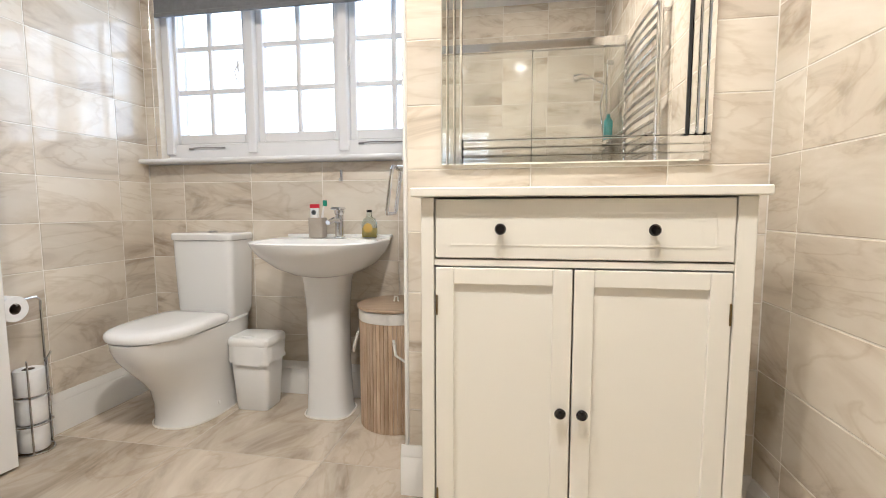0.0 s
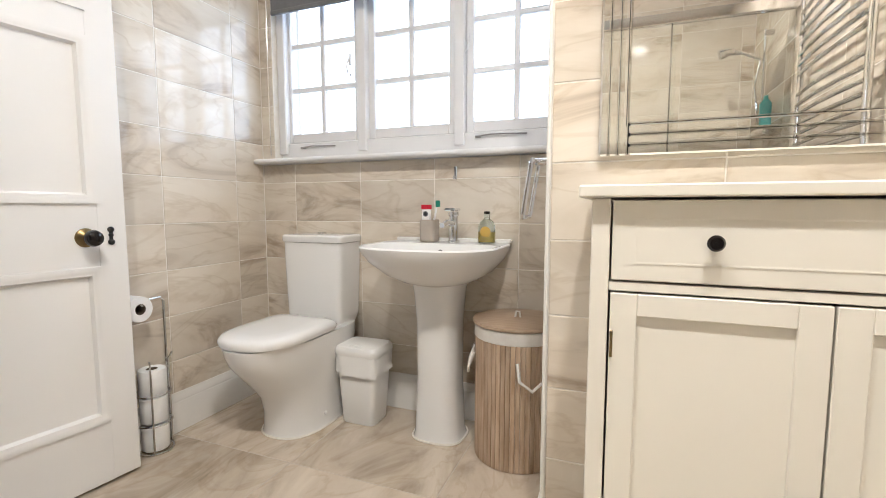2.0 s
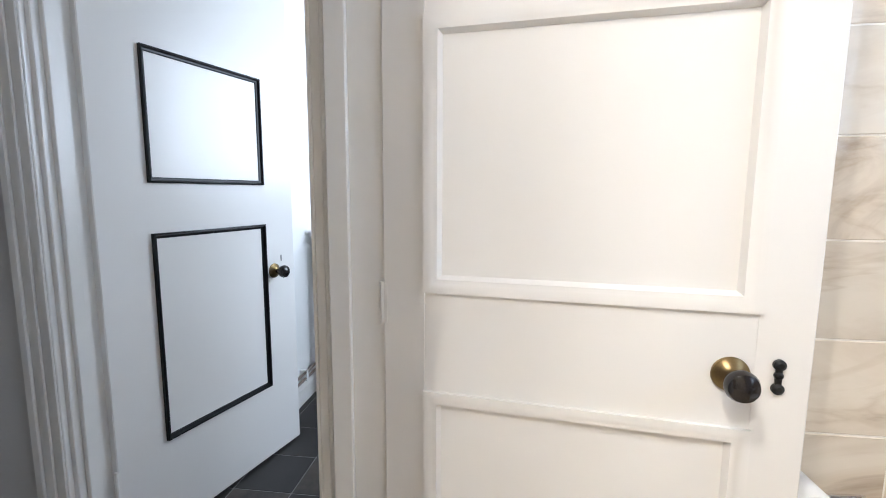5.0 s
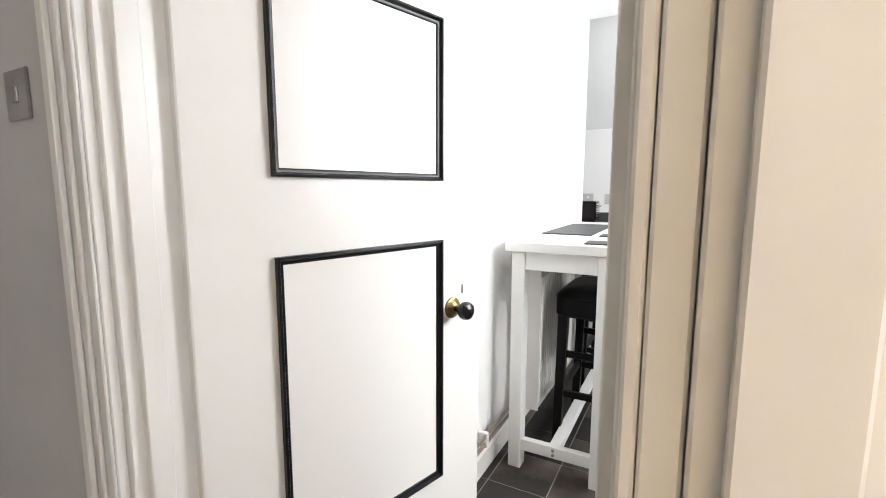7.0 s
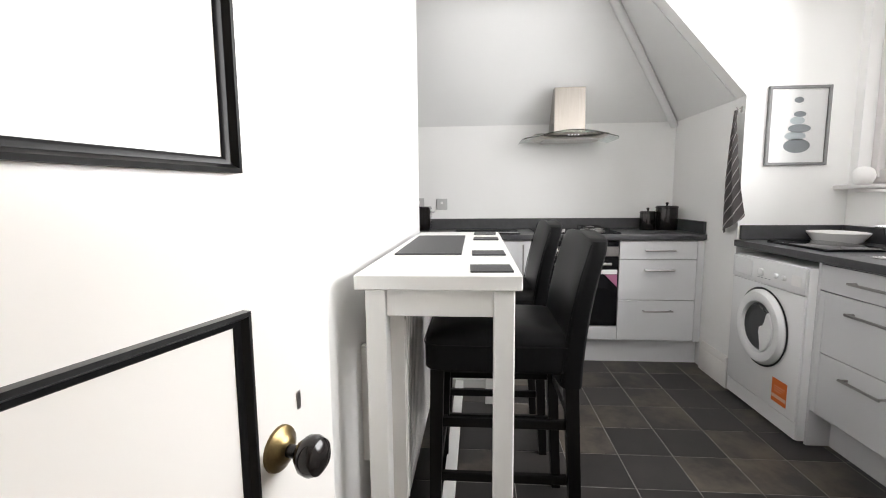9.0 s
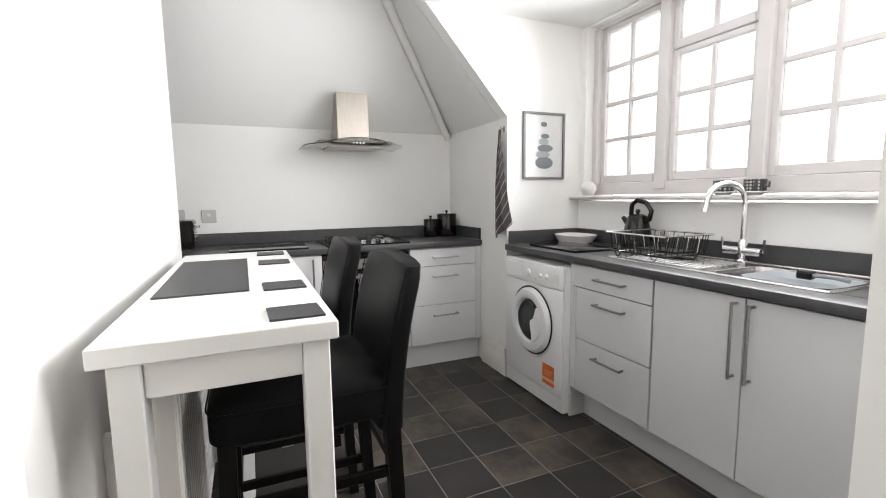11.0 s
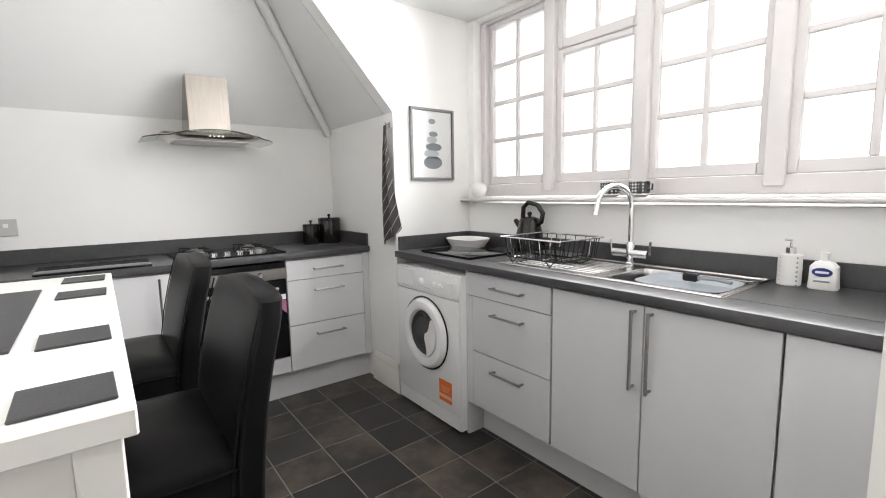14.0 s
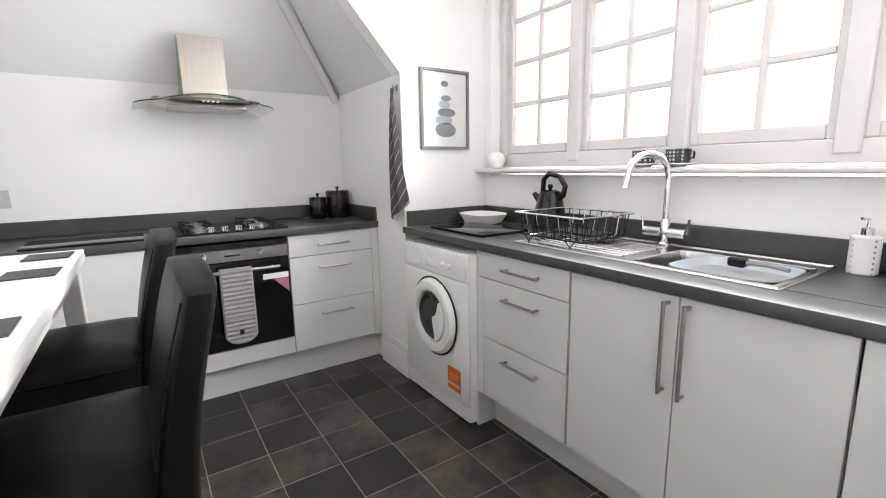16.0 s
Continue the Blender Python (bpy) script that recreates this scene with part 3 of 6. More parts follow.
bpart("lug", (-0.828, 0.9895, 1.232), (-0.812, 0.995, 1.250), M_IRON, keep, 0.003)
bpart("lug", (-0.828, 0.9895, 1.190), (-0.812, 0.995, 1.206), M_IRON, keep, 0.003)
bpart("staple", (-0.838, 0.986, 1.230), (-0.824, 0.994, 1.237), M_IRON, keep, 0.002)
bpart("staple", (-0.838, 0.986, 1.207), (-0.824, 0.994, 1.214), M_IRON, keep, 0.002)
bpart("hasp", (-0.844, 0.984, 1.207), (-0.836, 0.995, 1.237), M_IRON, keep, 0.003)


def moulding(x0, z0, x1, z1, w, proud, sink, y=0.0):
    """A mitred frame moulding on a door's face (local -y is the face)."""
    prof = [(0.0, 0.001), (0.0, -proud), (0.3 * w, -proud * 1.1), (0.55 * w, -proud * 0.4), (0.8 * w, -0.3 * proud), (w, sink)]
    corners = [((x0, z0), (1, 1)), ((x1, z0), (-1, 1)), ((x1, z1), (-1, -1)), ((x0, z1), (1, -1))]
    rings = []
    for (cx, cz), (sx, sz) in corners:
        rings.append([Vector((cx + sx * a, y + d, cz + sz * a)) for a, d in prof])
    rings.append(rings[0])
    b = bmesh.new()
    loft(b, rings, False, False, closed=False)
    bmesh.ops.remove_doubles(b, verts=b.verts, dist=1e-6)
    return b


def hinge(root, z, x=-0.004):
    b = bmesh.new()
    tube(b, [(x, 0.002, z), (x, 0.002, z + 0.09)], 0.006, 8)
    box(b, (x, -0.001, z + 0.004), (x + 0.012, 0.003, z + 0.086), 0)
    part("hinge", b, M_TRIM, root)


def knob_set(root, x, z, y=0.0):
    k = lpart("knob", [(0.009, -0.012), (0.009, -0.030), (0.018, -0.036), (0.026, -0.046), (0.0275, -0.056), (0.024, -0.066), (0.014, -0.073), (0.002, -0.075)], (x, y, z), M_KNOB, root, 24, 'y', "black ebonised door knob")
    lpart("rose", [(0.001, 0), (0.032, 0), (0.031, -0.004), (0.022, -0.008), (0.018, -0.013), (0.010, -0.016), (0.001, -0.016)], (x, y, z), M_BRASS, k, 24, 'y', "aged brass rose plate")


d1 = thing("door_1", (0, 0, 0), "white gloss four-panel wooden door standing open against the wall", "door", kind="structure", local=pose(-1.546, 1.022, 0.012, 0, 0, 82.3))
W, PX0, PX1 = 0.782, 0.092, 0.694
b = bmesh.new()
box(b, (0, 0, 0), (PX0, 0.038, 2.02), 0.002)
box(b, (PX1, 0, 0), (W, 0.038, 2.02), 0.002)
for a, c in ((0.0, 0.22), (0.757, 0.977), (1.513, 1.60), (1.90, 2.02)):
    box(b, (PX0 - 0.001, 0.0004, a), (PX1 + 0.001, 0.0376, c), 0)
part("leaf", b, M_GLOSS, d1)
for a, c in ((0.22, 0.757), (0.977, 1.513), (1.60, 1.90)):
    bpart("panel", (PX0, 0.012, a), (PX1, 0.026, c), M_GLOSS, d1, 0)
    part("moulding", moulding(PX0 - 0.004, a - 0.004, PX1 + 0.004, c + 0.004, 0.036, 0.007, 0.012), M_GLOSS, d1)
knob_set(d1, 0.659, 0.860)
b = bmesh.new()
for zz, rr in ((0.842, 0.010), (0.866, 0.007), (0.885, 0.010)):
    lathe(b, [(0.001, 0), (rr, 0), (rr, -0.006), (rr * 0.5, -0.010), (0.001, -0.010)], (0.732, 0, zz), 14, 'y')
box(b, (0.727, -0.006, 0.842), (0.737, 0, 0.885), 0.001)
part("escutcheon", b, M_IRON, d1, "black iron escutcheon")
for zz in (0.30, 0.90, 1.72):
    hinge(d1, zz)

d2 = thing("door_2", (0, 0, 0), "white flush door with black painted frame mouldings, standing open", "door", kind="structure", local=pose(-1.802, 0.100, 0.010, 0, 0, 164.65))
bpart("leaf", (0, 0, 0), (0.83, 0.038, 2.02), M_GLOSS, d2, 0.003)
for a, c in ((0.328, 1.042), (1.206, 1.632)):
    part("moulding", moulding(0.163, a, 0.652, c, 0.018, 0.012, 0.0, -0.0004), M_BLACKPAINT, d2, "black painted picture-frame moulding")
knob_set(d2, 0.702, 0.835)
bpart("key_plate", (0.742, -0.002, 0.872), (0.750, -0.0003, 0.90), M_STEEL, d2, 0.001)
for zz in (0.22, 1.75):
    hinge(d2, zz)


# ---- lamps in the ceilings ----
for lx, ly in BATH_LAMPS + HALL_LAMPS:
    dl = thing("downlight", (lx, ly, 2.75), "white recessed ceiling downlight, switched on", "ceiling light", "ceiling downlights")
    lpart("bezel", [(0.070, 2.749), (0.085, 2.749), (0.084, 2.741), (0.070, 2.738)], (lx, ly, 0), M_TRIM, dl, 24)
    lpart("lens", [(0.001, 2.7485), (0.068, 2.7485), (0.068, 2.742), (0.001, 2.742)], (lx, ly, 0), M_LAMPGLASS, dl, 24)


# ---- bathroom things ----
def cabinet():
    c = thing("bathroom_cabinet", (0.51, 1.74, 0), "cream painted shaker cabinet with one drawer and two doors", "cabinet")
    y = 1.575
    bpart("side_panel", (0.140, y, 0.0), (0.172, 1.885, 0.988), M_CREAM, c)
    bpart("side_panel", (0.847, y, 0.0), (0.887, 1.885, 0.988), M_CREAM, c)
    bpart("rail", (0.1725, y + 0.004, 0.822), (0.8465, 1.874, 0.838), M_CREAM, c, 0.001)
    bpart("bottom_panel", (0.1725, y + 0.004, 0.08), (0.8465, 1.874, 0.112), M_CREAM, c, 0.001)
    bpart("back_panel", (0.1725, 1.875, 0.08), (0.8465, 1.884, 0.986), M_CREAM, c, 0)
    bpart("top", (0.118, 1.553, 0.989), (0.905, 1.888, 1.011), M_CREAM, c, 0.003)
    dr = bpart("drawer", (0.176, y + 0.001, 0.842), (0.844, y + 0.02, 0.984), M_CREAM, c, 0.002)
    part("panel_groove", moulding(0.212, 0.872, 0.808, 0.954, 0.006, 0.0008, -0.0002, y + 0.0008), M_CREAM, dr)
    for x0, x1, kx in ((0.176, 0.502, 0.478), (0.506, 0.844, 0.528)):
        d = bpart("door", (x0 + 0.01, y + 0.0165, 0.125), (x1 - 0.01, y + 0.0195, 0.808), M_CREAM, c, 0)
        bpart("stile", (x0, y + 0.001, 0.115), (x0 + 0.045, y + 0.016, 0.818), M_CREAM, d, 0.0015)
        bpart("stile", (x1 - 0.045, y + 0.001, 0.115), (x1, y + 0.016, 0.818), M_CREAM, d, 0.0015)
        bpart("rail", (x0 + 0.0453, y + 0.0012, 0.778), (x1 - 0.0453, y + 0.016, 0.818), M_CREAM, d, 0.0015)
        bpart("rail", (x0 + 0.0453, y + 0.0012, 0.115), (x1 - 0.0453, y + 0.016, 0.16), M_CREAM, d, 0.0015)
        bpart("inset_panel", (x0 + 0.045, y + 0.010, 0.16), (x1 - 0.045, y + 0.016, 0.778), M_CREAM, d, 0)
        lpart("knob", [(0.006, 0), (0.006, -0.010), (0.012, -0.014), (0.0135, -0.020), (0.010, -0.026), (0.001, -0.027)], (kx, y, 0.477), M_KNOB, d, 18, 'y', "round black knob")
        hx = x0 + 0.001 if x0 < 0.3 else x1 - 0.005
        for hz in (0.20, 0.70):
            bpart("hinge", (hx, y - 0.003, hz), (hx + 0.005, y + 0.0005, hz + 0.05), M_BRASS, d, 0.001, "small tarnished butt hinge")
    for kx in (0.334, 0.673):
        lpart("knob", [(0.006, 0), (0.006, -0.010), (0.012, -0.014), (0.0135, -0.020), (0.010, -0.026), (0.001, -0.027)], (kx, y, 0.913), M_KNOB, dr, 18, 'y', "round black knob")


cabinet()


def wall_mirror():
    m = thing("mirror", (0.52, 1.90, 1.095), "large rectangular wall mirror with a mirrored strip border", "mirror")
    x0, x1, z0, z1 = 0.135, 0.905, 1.095, 2.15
    bpart("backing", (x0 + 0.004, 1.899, z0 + 0.004), (x1 - 0.004, 1.909, z1 - 0.004), M_DARK, m, 0)
    bpart("glass", (x0 + 0.064, 1.892, z0 + 0.074), (x1 - 0.064, 1.899, z1 - 0.07), M_MIRROR, m, 0.003)
    # black strip added over the glass, standing in for the dark gap
    bpart("dark_gap_strip", (x1 - 0.0705, 1.888, z0 + 0.0745), (x1 - 0.0642, 1.8915, z1 - 0.07), M_DARK, m, 0)
    for k in range(3):
        a = 0.0215 * k
        for sx0, sx1 in ((x0 + a, x0 + a + 0.0205), (x1 - a - 0.0205, x1 - a)):
            s = bpart("bevelled_strip", (sx0, 1.886 + 0.001 * k, z0 + (0.0745 if sx0 > 0.5 else 0.0)), (sx1, 1.899, z1), M_MIRROR, m, 0.004)
        bpart("bevelled_strip", (x0 + 0.066, 1.886 + 0.001 * k, z0 + 0.0245 * k), (x1, 1.899, z0 + 0.0245 * k + 0.0235), M_MIRROR, m, 0.004)
        bpart("bevelled_strip", (x0 + 0.066, 1.886 + 0.001 * k, z1 - 0.0245 * k - 0.0235), (x1 - 0.066, 1.899, z1 - 0.0245 * k), M_MIRROR, m, 0.004)


wall_mirror()


def toilet():
    cx = -1.143
    t = thing("toilet", (cx, 2.3, 0), "white ceramic close-coupled toilet with closed seat lid", "toilet")
    rings = []
    for z, ax, y0, y1, p in ((0.0, 0.142, 2.158, 2.60, 2.5), (0.03, 0.138, 2.164, 2.60, 2.5), (0.10, 0.137, 2.160, 2.60, 2.4), (0.17, 0.141, 2.138, 2.60, 2.3), (0.23, 0.150, 2.090, 2.60, 2.2),
                             (0.29, 0.158, 2.035, 2.60, 2.2), (0.35, 0.170, 1.985, 2.60, 2.2), (0.395, 0.173, 1.962, 2.605, 2.2), (0.430, 0.174, 1.955, 2.605, 2.2)):
        rings.append(squircle(cx, (y0 + y1) / 2, z, ax, (y1 - y0) / 2, 36, 5.0, p))
    part("pan", loft(bmesh.new(), rings), M_CERAMIC, t)
    rings = []
    for z, g in ((0.434, -0.008), (0.436, -0.001), (0.450, 0.003), (0.461, 0.0), (0.470, -0.010), (0.476, -0.03), (0.479, -0.08)):
        rings.append(squircle(cx, 2.187, z, 0.177 + g, 0.226 + g, 40, 7.0, 2.4))
    part("seat_lid", loft(bmesh.new(), rings), M_CERAMIC, t, "glossy white seat lid, closed")
    for hx in (cx - 0.08, cx + 0.08):
        lpart("hinge", [(0.012, 0.430), (0.012, 0.460), (0.008, 0.465)], (hx, 2.425, 0), M_CHROME, t, 14)
    rings = [squircle(cx + (0.0 if z > 0.6 else 0.0), 2.525, z, ax, ay, 32, 9) for z, ax, ay in ((0.42, 0.135, 0.080), (0.45, 0.148, 0.088), (0.47, 0.152, 0.090), (0.70, 0.161, 0.094), (0.810, 0.163, 0.095))]
    cis = part("cistern", loft(bmesh.new(), rings), M_CERAMIC, t)
    rings = [squircle(cx, 2.522, z, 0.169 + g, 0.100 + g, 32, 9) for z, g in ((0.812, -0.002), (0.818, 0.0), (0.838, 0.0), (0.846, -0.006), (0.847, -0.03))]
    part("cistern_lid", loft(bmesh.new(), rings), M_CERAMIC, cis)
    lpart("flush_button", [(0.022, 0.846), (0.022, 0.852), (0.018, 0.855), (0.001, 0.855)], (cx, 2.525, 0), M_CHROME, cis, 20, label="chrome flush button")
    lpart("bolt_cap", [(0.009, 0), (0.008, 0.006), (0.003, 0.009)], (cx + 0.136, 2.33, 0.06), M_PLASTICW, t, 12, 'x')
    ring = squircle(cx, 2.382, 0.0, 0.146, 0.226, 36, 5, 2.5)
    tpart("sealant_bead", [p + Vector((0, 0, 0.003)) for p in ring], 0.004, M_GROUT, t, 6, True)


toilet()


def basin():
    cx = -0.505
    s = thing("pedestal_basin", (cx, 2.4, 0), "white ceramic wash basin on a full pedestal", "washbasin")
    y1, hw = 2.622, 0.280

    def ring(z, g, back, fr):
        w, f = hw - g, 2.135 + g * 1.15
        return [Vector((p.x, min(p.y, back), p.z)) for p in squircle(cx, (f + y1) / 2 + 0.0, z, w, (y1 - f) / 2, 44, 7.0, fr)]
    rings = [ring(0.655, 0.19, y1, 2.2), ring(0.672, 0.13, y1, 2.2), ring(0.705, 0.075, y1, 2.3), ring(0.76, 0.025, y1, 2.6), ring(0.800, 0.004, y1, 2.8), ring(0.818, 0.0, y1, 2.9), ring(0.824, 0.006, y1, 2.9)]
    inner = [(0.822, 0.020), (0.806, 0.034), (0.76, 0.060), (0.715, 0.11), (0.700, 0.19)]
    for z, g in inner:
        f = 2.135 + g * 1.1
        rings.append([Vector((p.x, p.y, p.z)) for p in squircle(cx, (f + 2.475 - g * 0.2) / 2, z, hw - g, (2.475 - g * 0.2 - f) / 2, 44, 5.0, 2.9)])
    part("bowl", loft(bmesh.new(), rings), M_CERAMIC, s)
    bpart("upstand", (cx - 0.27, 2.590, 0.822), (cx + 0.27, 2.624, 0.838), M_CERAMIC, s, 0.006, seg=2)
    lpart("overflow", [(0.012, 0), (0.012, -0.003), (0.006, -0.003)], (cx, 2.463, 0.785), M_DARK, s, 16, 'y')
    lpart("waste", [(0.022, 0.7005), (0.020, 0.705), (0.001, 0.705)], (cx, 2.32, 0), M_CHROME, s, 18)
    rings = [squircle(cx, 2.46, z, ax, ay, 32, 3.0) for z, ax, ay in ((0, 0.108, 0.10), (0.03, 0.100, 0.095), (0.25, 0.090, 0.09), (0.50, 0.092, 0.092), (0.62, 0.102, 0.10), (0.67, 0.112, 0.105))]
    part("pedestal", loft(bmesh.new(), rings), M_CERAMIC, s)
    tpart("sealant_bead", [p + Vector((0, 0, 0.003)) for p in squircle(cx, 2.46, 0, 0.112, 0.104, 32, 3)], 0.004, M_GROUT, s, 6, True)
    tap = thing("basin_tap", (-0.472, 2.53, 0.824), "chrome single-lever basin mixer tap", "tap")
    lpart("body", [(0.026, 0.823), (0.026, 0.829), (0.021, 0.833), (0.020, 0.935), (0.024, 0.940), (0.024, 0.955)], (-0.472, 2.53, 0), M_CHROME, tap, 22)
    bm = bmesh.new()
    tube(bm, [(-0.472, 2.53, 0.905), (-0.475, 2.46, 0.912), (-0.478, 2.41, 0.900)], [0.014, 0.012, 0.011], 14)
    part("spout", bm, M_CHROME, tap)
    bpart("lever", (-0.497, 2.48, 0.957), (-0.448, 2.556, 0.970), M_CHROME, tap, 0.005)


basin()


def toiletries():
    c = thing("tumbler", (-0.59, 2.55, 0.824), "beige stone-look tumbler on the basin", "tumbler")
    rings = [squircle(-0.59, 2.545, z, r, r, 24, 5) for z, r in ((0.824, 0.033), (0.828, 0.036), (0.918, 0.037), (0.920, 0.035), (0.918, 0.032), (0.835, 0.031))]
    part("cup", loft(bmesh.new(), rings), M_BEIGE, c)
    t = thing("toothpaste_tube", (-0.60, 2.545, 0.85), "white toothpaste tube with a red end standing in the tumbler", "toothpaste")
    rings = [squircle(-0.604, 2.545, z, a, d, 16, 3) for z, a, d in ((0.84, 0.018, 0.018), (0.93, 0.021, 0.012), (0.965, 0.022, 0.006))]
    part("tube", loft(bmesh.new(), rings), M_PLASTICW, t)
    bpart("end", (-0.6275, 2.540, 0.9655), (-0.5805, 2.550, 0.985), M_RED, t, 0.001, "red crimped end")
    lpart("printed_ring", [(0.012, 0), (0.012, -0.0015), (0.009, -0.0015), (0.009, 0)], (-0.604, 2.534, 0.945), M_GREYPRINT, t, 18, 'y')
    b = thing("toothbrush", (-0.575, 2.545, 0.84), "white toothbrush with green bristles leaning in the tumbler", "toothbrush")
    tpart("handle", [(-0.59, 2.55, 0.84), (-0.565, 2.545, 0.93), (-0.552, 2.542, 0.995)], [0.006, 0.005, 0.004], M_PLASTICW, b, 8)
    bpart("bristles", (-0.556, 2.530, 0.975), (-0.538, 2.543, 1.003), M_GREEN, b, 0.002)
    s = thing("soap_bottle", (-0.33, 2.55, 0.824), "clear glass hand wash bottle with amber liquid and round label", "bottle")
    rings = [squircle(-0.33, 2.55, z, a, d, 22, 4) for z, a, d in ((0.824, 0.032, 0.020), (0.83, 0.035, 0.022), (0.895, 0.036, 0.022), (0.915, 0.026, 0.018), (0.925, 0.012, 0.012), (0.945, 0.012, 0.012))]
    part("bottle", loft(bmesh.new(), rings), M_GREENGLASS, s)
    rings = [squircle(-0.33, 2.55, z, a, d, 22, 4) for z, a, d in ((0.828, 0.030, 0.018), (0.87, 0.0315, 0.019))]
    part("liquid", loft(bmesh.new(), rings), M_GOLD, s)
    lpart("stopper", [(0.013, 0.9455), (0.013, 0.955), (0.010, 0.957)], (-0.33, 2.55, 0), M_KNOB, s, 14)
    lpart("label", [(0.022, 0), (0.022, -0.0008), (0.001, -0.0008)], (-0.33, 2.5272, 0.872), plain("gold_label", (0.55, 0.36, 0.08), 0.4), s, 24, 'y', "round gold label")
    r = thing("towel_ring", (-0.02, 1.99, 1.095), "chrome square towel ring on the projecting wall", "towel ring")
    tpart("arm", [(0.009, 1.995, 1.098), (-0.036, 1.995, 1.098)], 0.010, M_CHROME, r, 12)
    pts = [(-0.036, 1.950, 1.100), (-0.036, 2.045, 1.100), (-0.038, 2.053, 1.090), (-0.058, 2.050, 0.955), (-0.060, 2.042, 0.945), (-0.060, 1.952, 0.945), (-0.058, 1.942, 0.955), (-0.038, 1.940, 1.090)]
    tpart("ring", pts, 0.0065, M_CHROME, r, 10, True)
    h = thing("robe_hook", (-0.497, 2.62, 1.125), "small chrome hook on the tiled wall", "hook")
    bpart("plate", (-0.503, 2.618, 1.098), (-0.490, 2.6295, 1.155), M_CHROME, h, 0.003)
    tpart("hook", [(-0.497, 2.616, 1.11), (-0.497, 2.603, 1.10), (-0.497, 2.596, 1.112)], 0.003, M_CHROME, h)


toiletries()


def pedal_bin():
    cx, cy = -0.878, 2.455
    b = thing("waste_bin", (cx, cy, 0), "white plastic waste bin with lid and liner bag edge", "bin")
    rings = [squircle(cx, cy, z, a, d, 28, 7) for z, a, d in ((0.001, 0.078, 0.064), (0.01, 0.082, 0.068), (0.31, 0.102, 0.085), (0.315, 0.100, 0.083))]
    part("body", loft(bmesh.new(), rings), M_PLASTICW, b)
    random.seed(4)
    rings = []
    for z, g in ((0.235, 0.010), (0.26, 0.006), (0.30, 0.010), (0.322, 0.008)):
        ring = squircle(cx, cy, z, 0.099 + g, 0.083 + g, 40, 6)
        rings.append([p + Vector((random.uniform(-1, 1), random.uniform(-1, 1), random.uniform(-2, 2) if z < 0.25 else 0)) * 0.004 for p in ring])
    part("liner_bag", loft(bmesh.new(), rings, False, False), M_PLASTICW, b, "white plastic liner folded over the rim")
    rings = [squircle(cx, cy, z, 0.108 + g, 0.090 + g, 28, 7) for z, g in ((0.318, 0), (0.325, 0.003), (0.345, 0.002), (0.357, -0.006), (0.362, -0.03))]
    lid = part("lid", loft(bmesh.new(), rings), M_PLASTICW, b)
    bpart("grip", (cx - 0.035, cy - 0.07, 0.3585), (cx + 0.03, cy - 0.058, 0.3655), M_PLASTICW, lid, 0.003)


pedal_bin()


def hamper():
    cx, cy, r, h = -0.168, 2.430, 0.162, 0.480
    k = thing("laundry_hamper", (cx, cy, 0), "round whitewashed bamboo laundry hamper with canvas rim and lid", "laundry basket")
    lpart("lining", [(r - 0.008, 0.004), (r - 0.008, h)], (cx, cy, 0), M_CANVAS, k, 40)
    n = 56
    w = math.tau * r / n * 0.94 / 2
    slat = None
    for i in range(n):
        a = i * math.tau / n
        if slat is None:
            bm = box(bmesh.new(), (r - 0.004, -w, 0.002), (r + 0.003, w, h), 0.0015)
            slat = part("slat", bm, M_BAMBOO, k)
            slat.location = (0, 0, 0)
        else:
            o = slat.copy()
            scene.collection.objects.link(o)
            o.rotation_euler = (0, 0, a)
    lpart("canvas_rim", [(r + 0.004, h - 0.002), (r + 0.006, h + 0.002), (r + 0.005, h + 0.045), (r, h + 0.048)], (cx, cy, 0), M_CANVAS, k, 40)
    lid = lpart("lid", [(r + 0.010, h + 0.049), (r + 0.013, h + 0.054), (r + 0.012, h + 0.062), (r - 0.02, h + 0.066), (0.001, h + 0.067)], (cx, cy, 0), M_LIDWOOD, k, 44, label="flat bamboo lid")
    tpart("pull_loop", [(cx - 0.01, cy, h + 0.067), (cx - 0.006, cy, h + 0.09), (cx + 0.006, cy, h + 0.09), (cx + 0.01, cy, h + 0.067)], 0.004, M_CANVAS, lid)
    for sx, ang in ((-1, 195), (1, -62)):
        a = radians(ang)
        d, e = Vector((math.cos(a), math.sin(a), 0)), Vector((-math.sin(a), math.cos(a), 0))
        c = Vector((cx, cy, 0)) + d * (r + 0.006)
        tpart("rope_handle", [c - e * 0.05 + Vector((0, 0, 0.42)), c - e * 0.045 + d * 0.02 + Vector((0, 0, 0.36)), c + d * 0.025 + Vector((0, 0, 0.325)), c + e * 0.045 + d * 0.02 + Vector((0, 0, 0.36)), c + e * 0.05 + Vector((0, 0, 0.42))], 0.006, M_CANVAS, k, 8, label="white rope handle")


hamper()


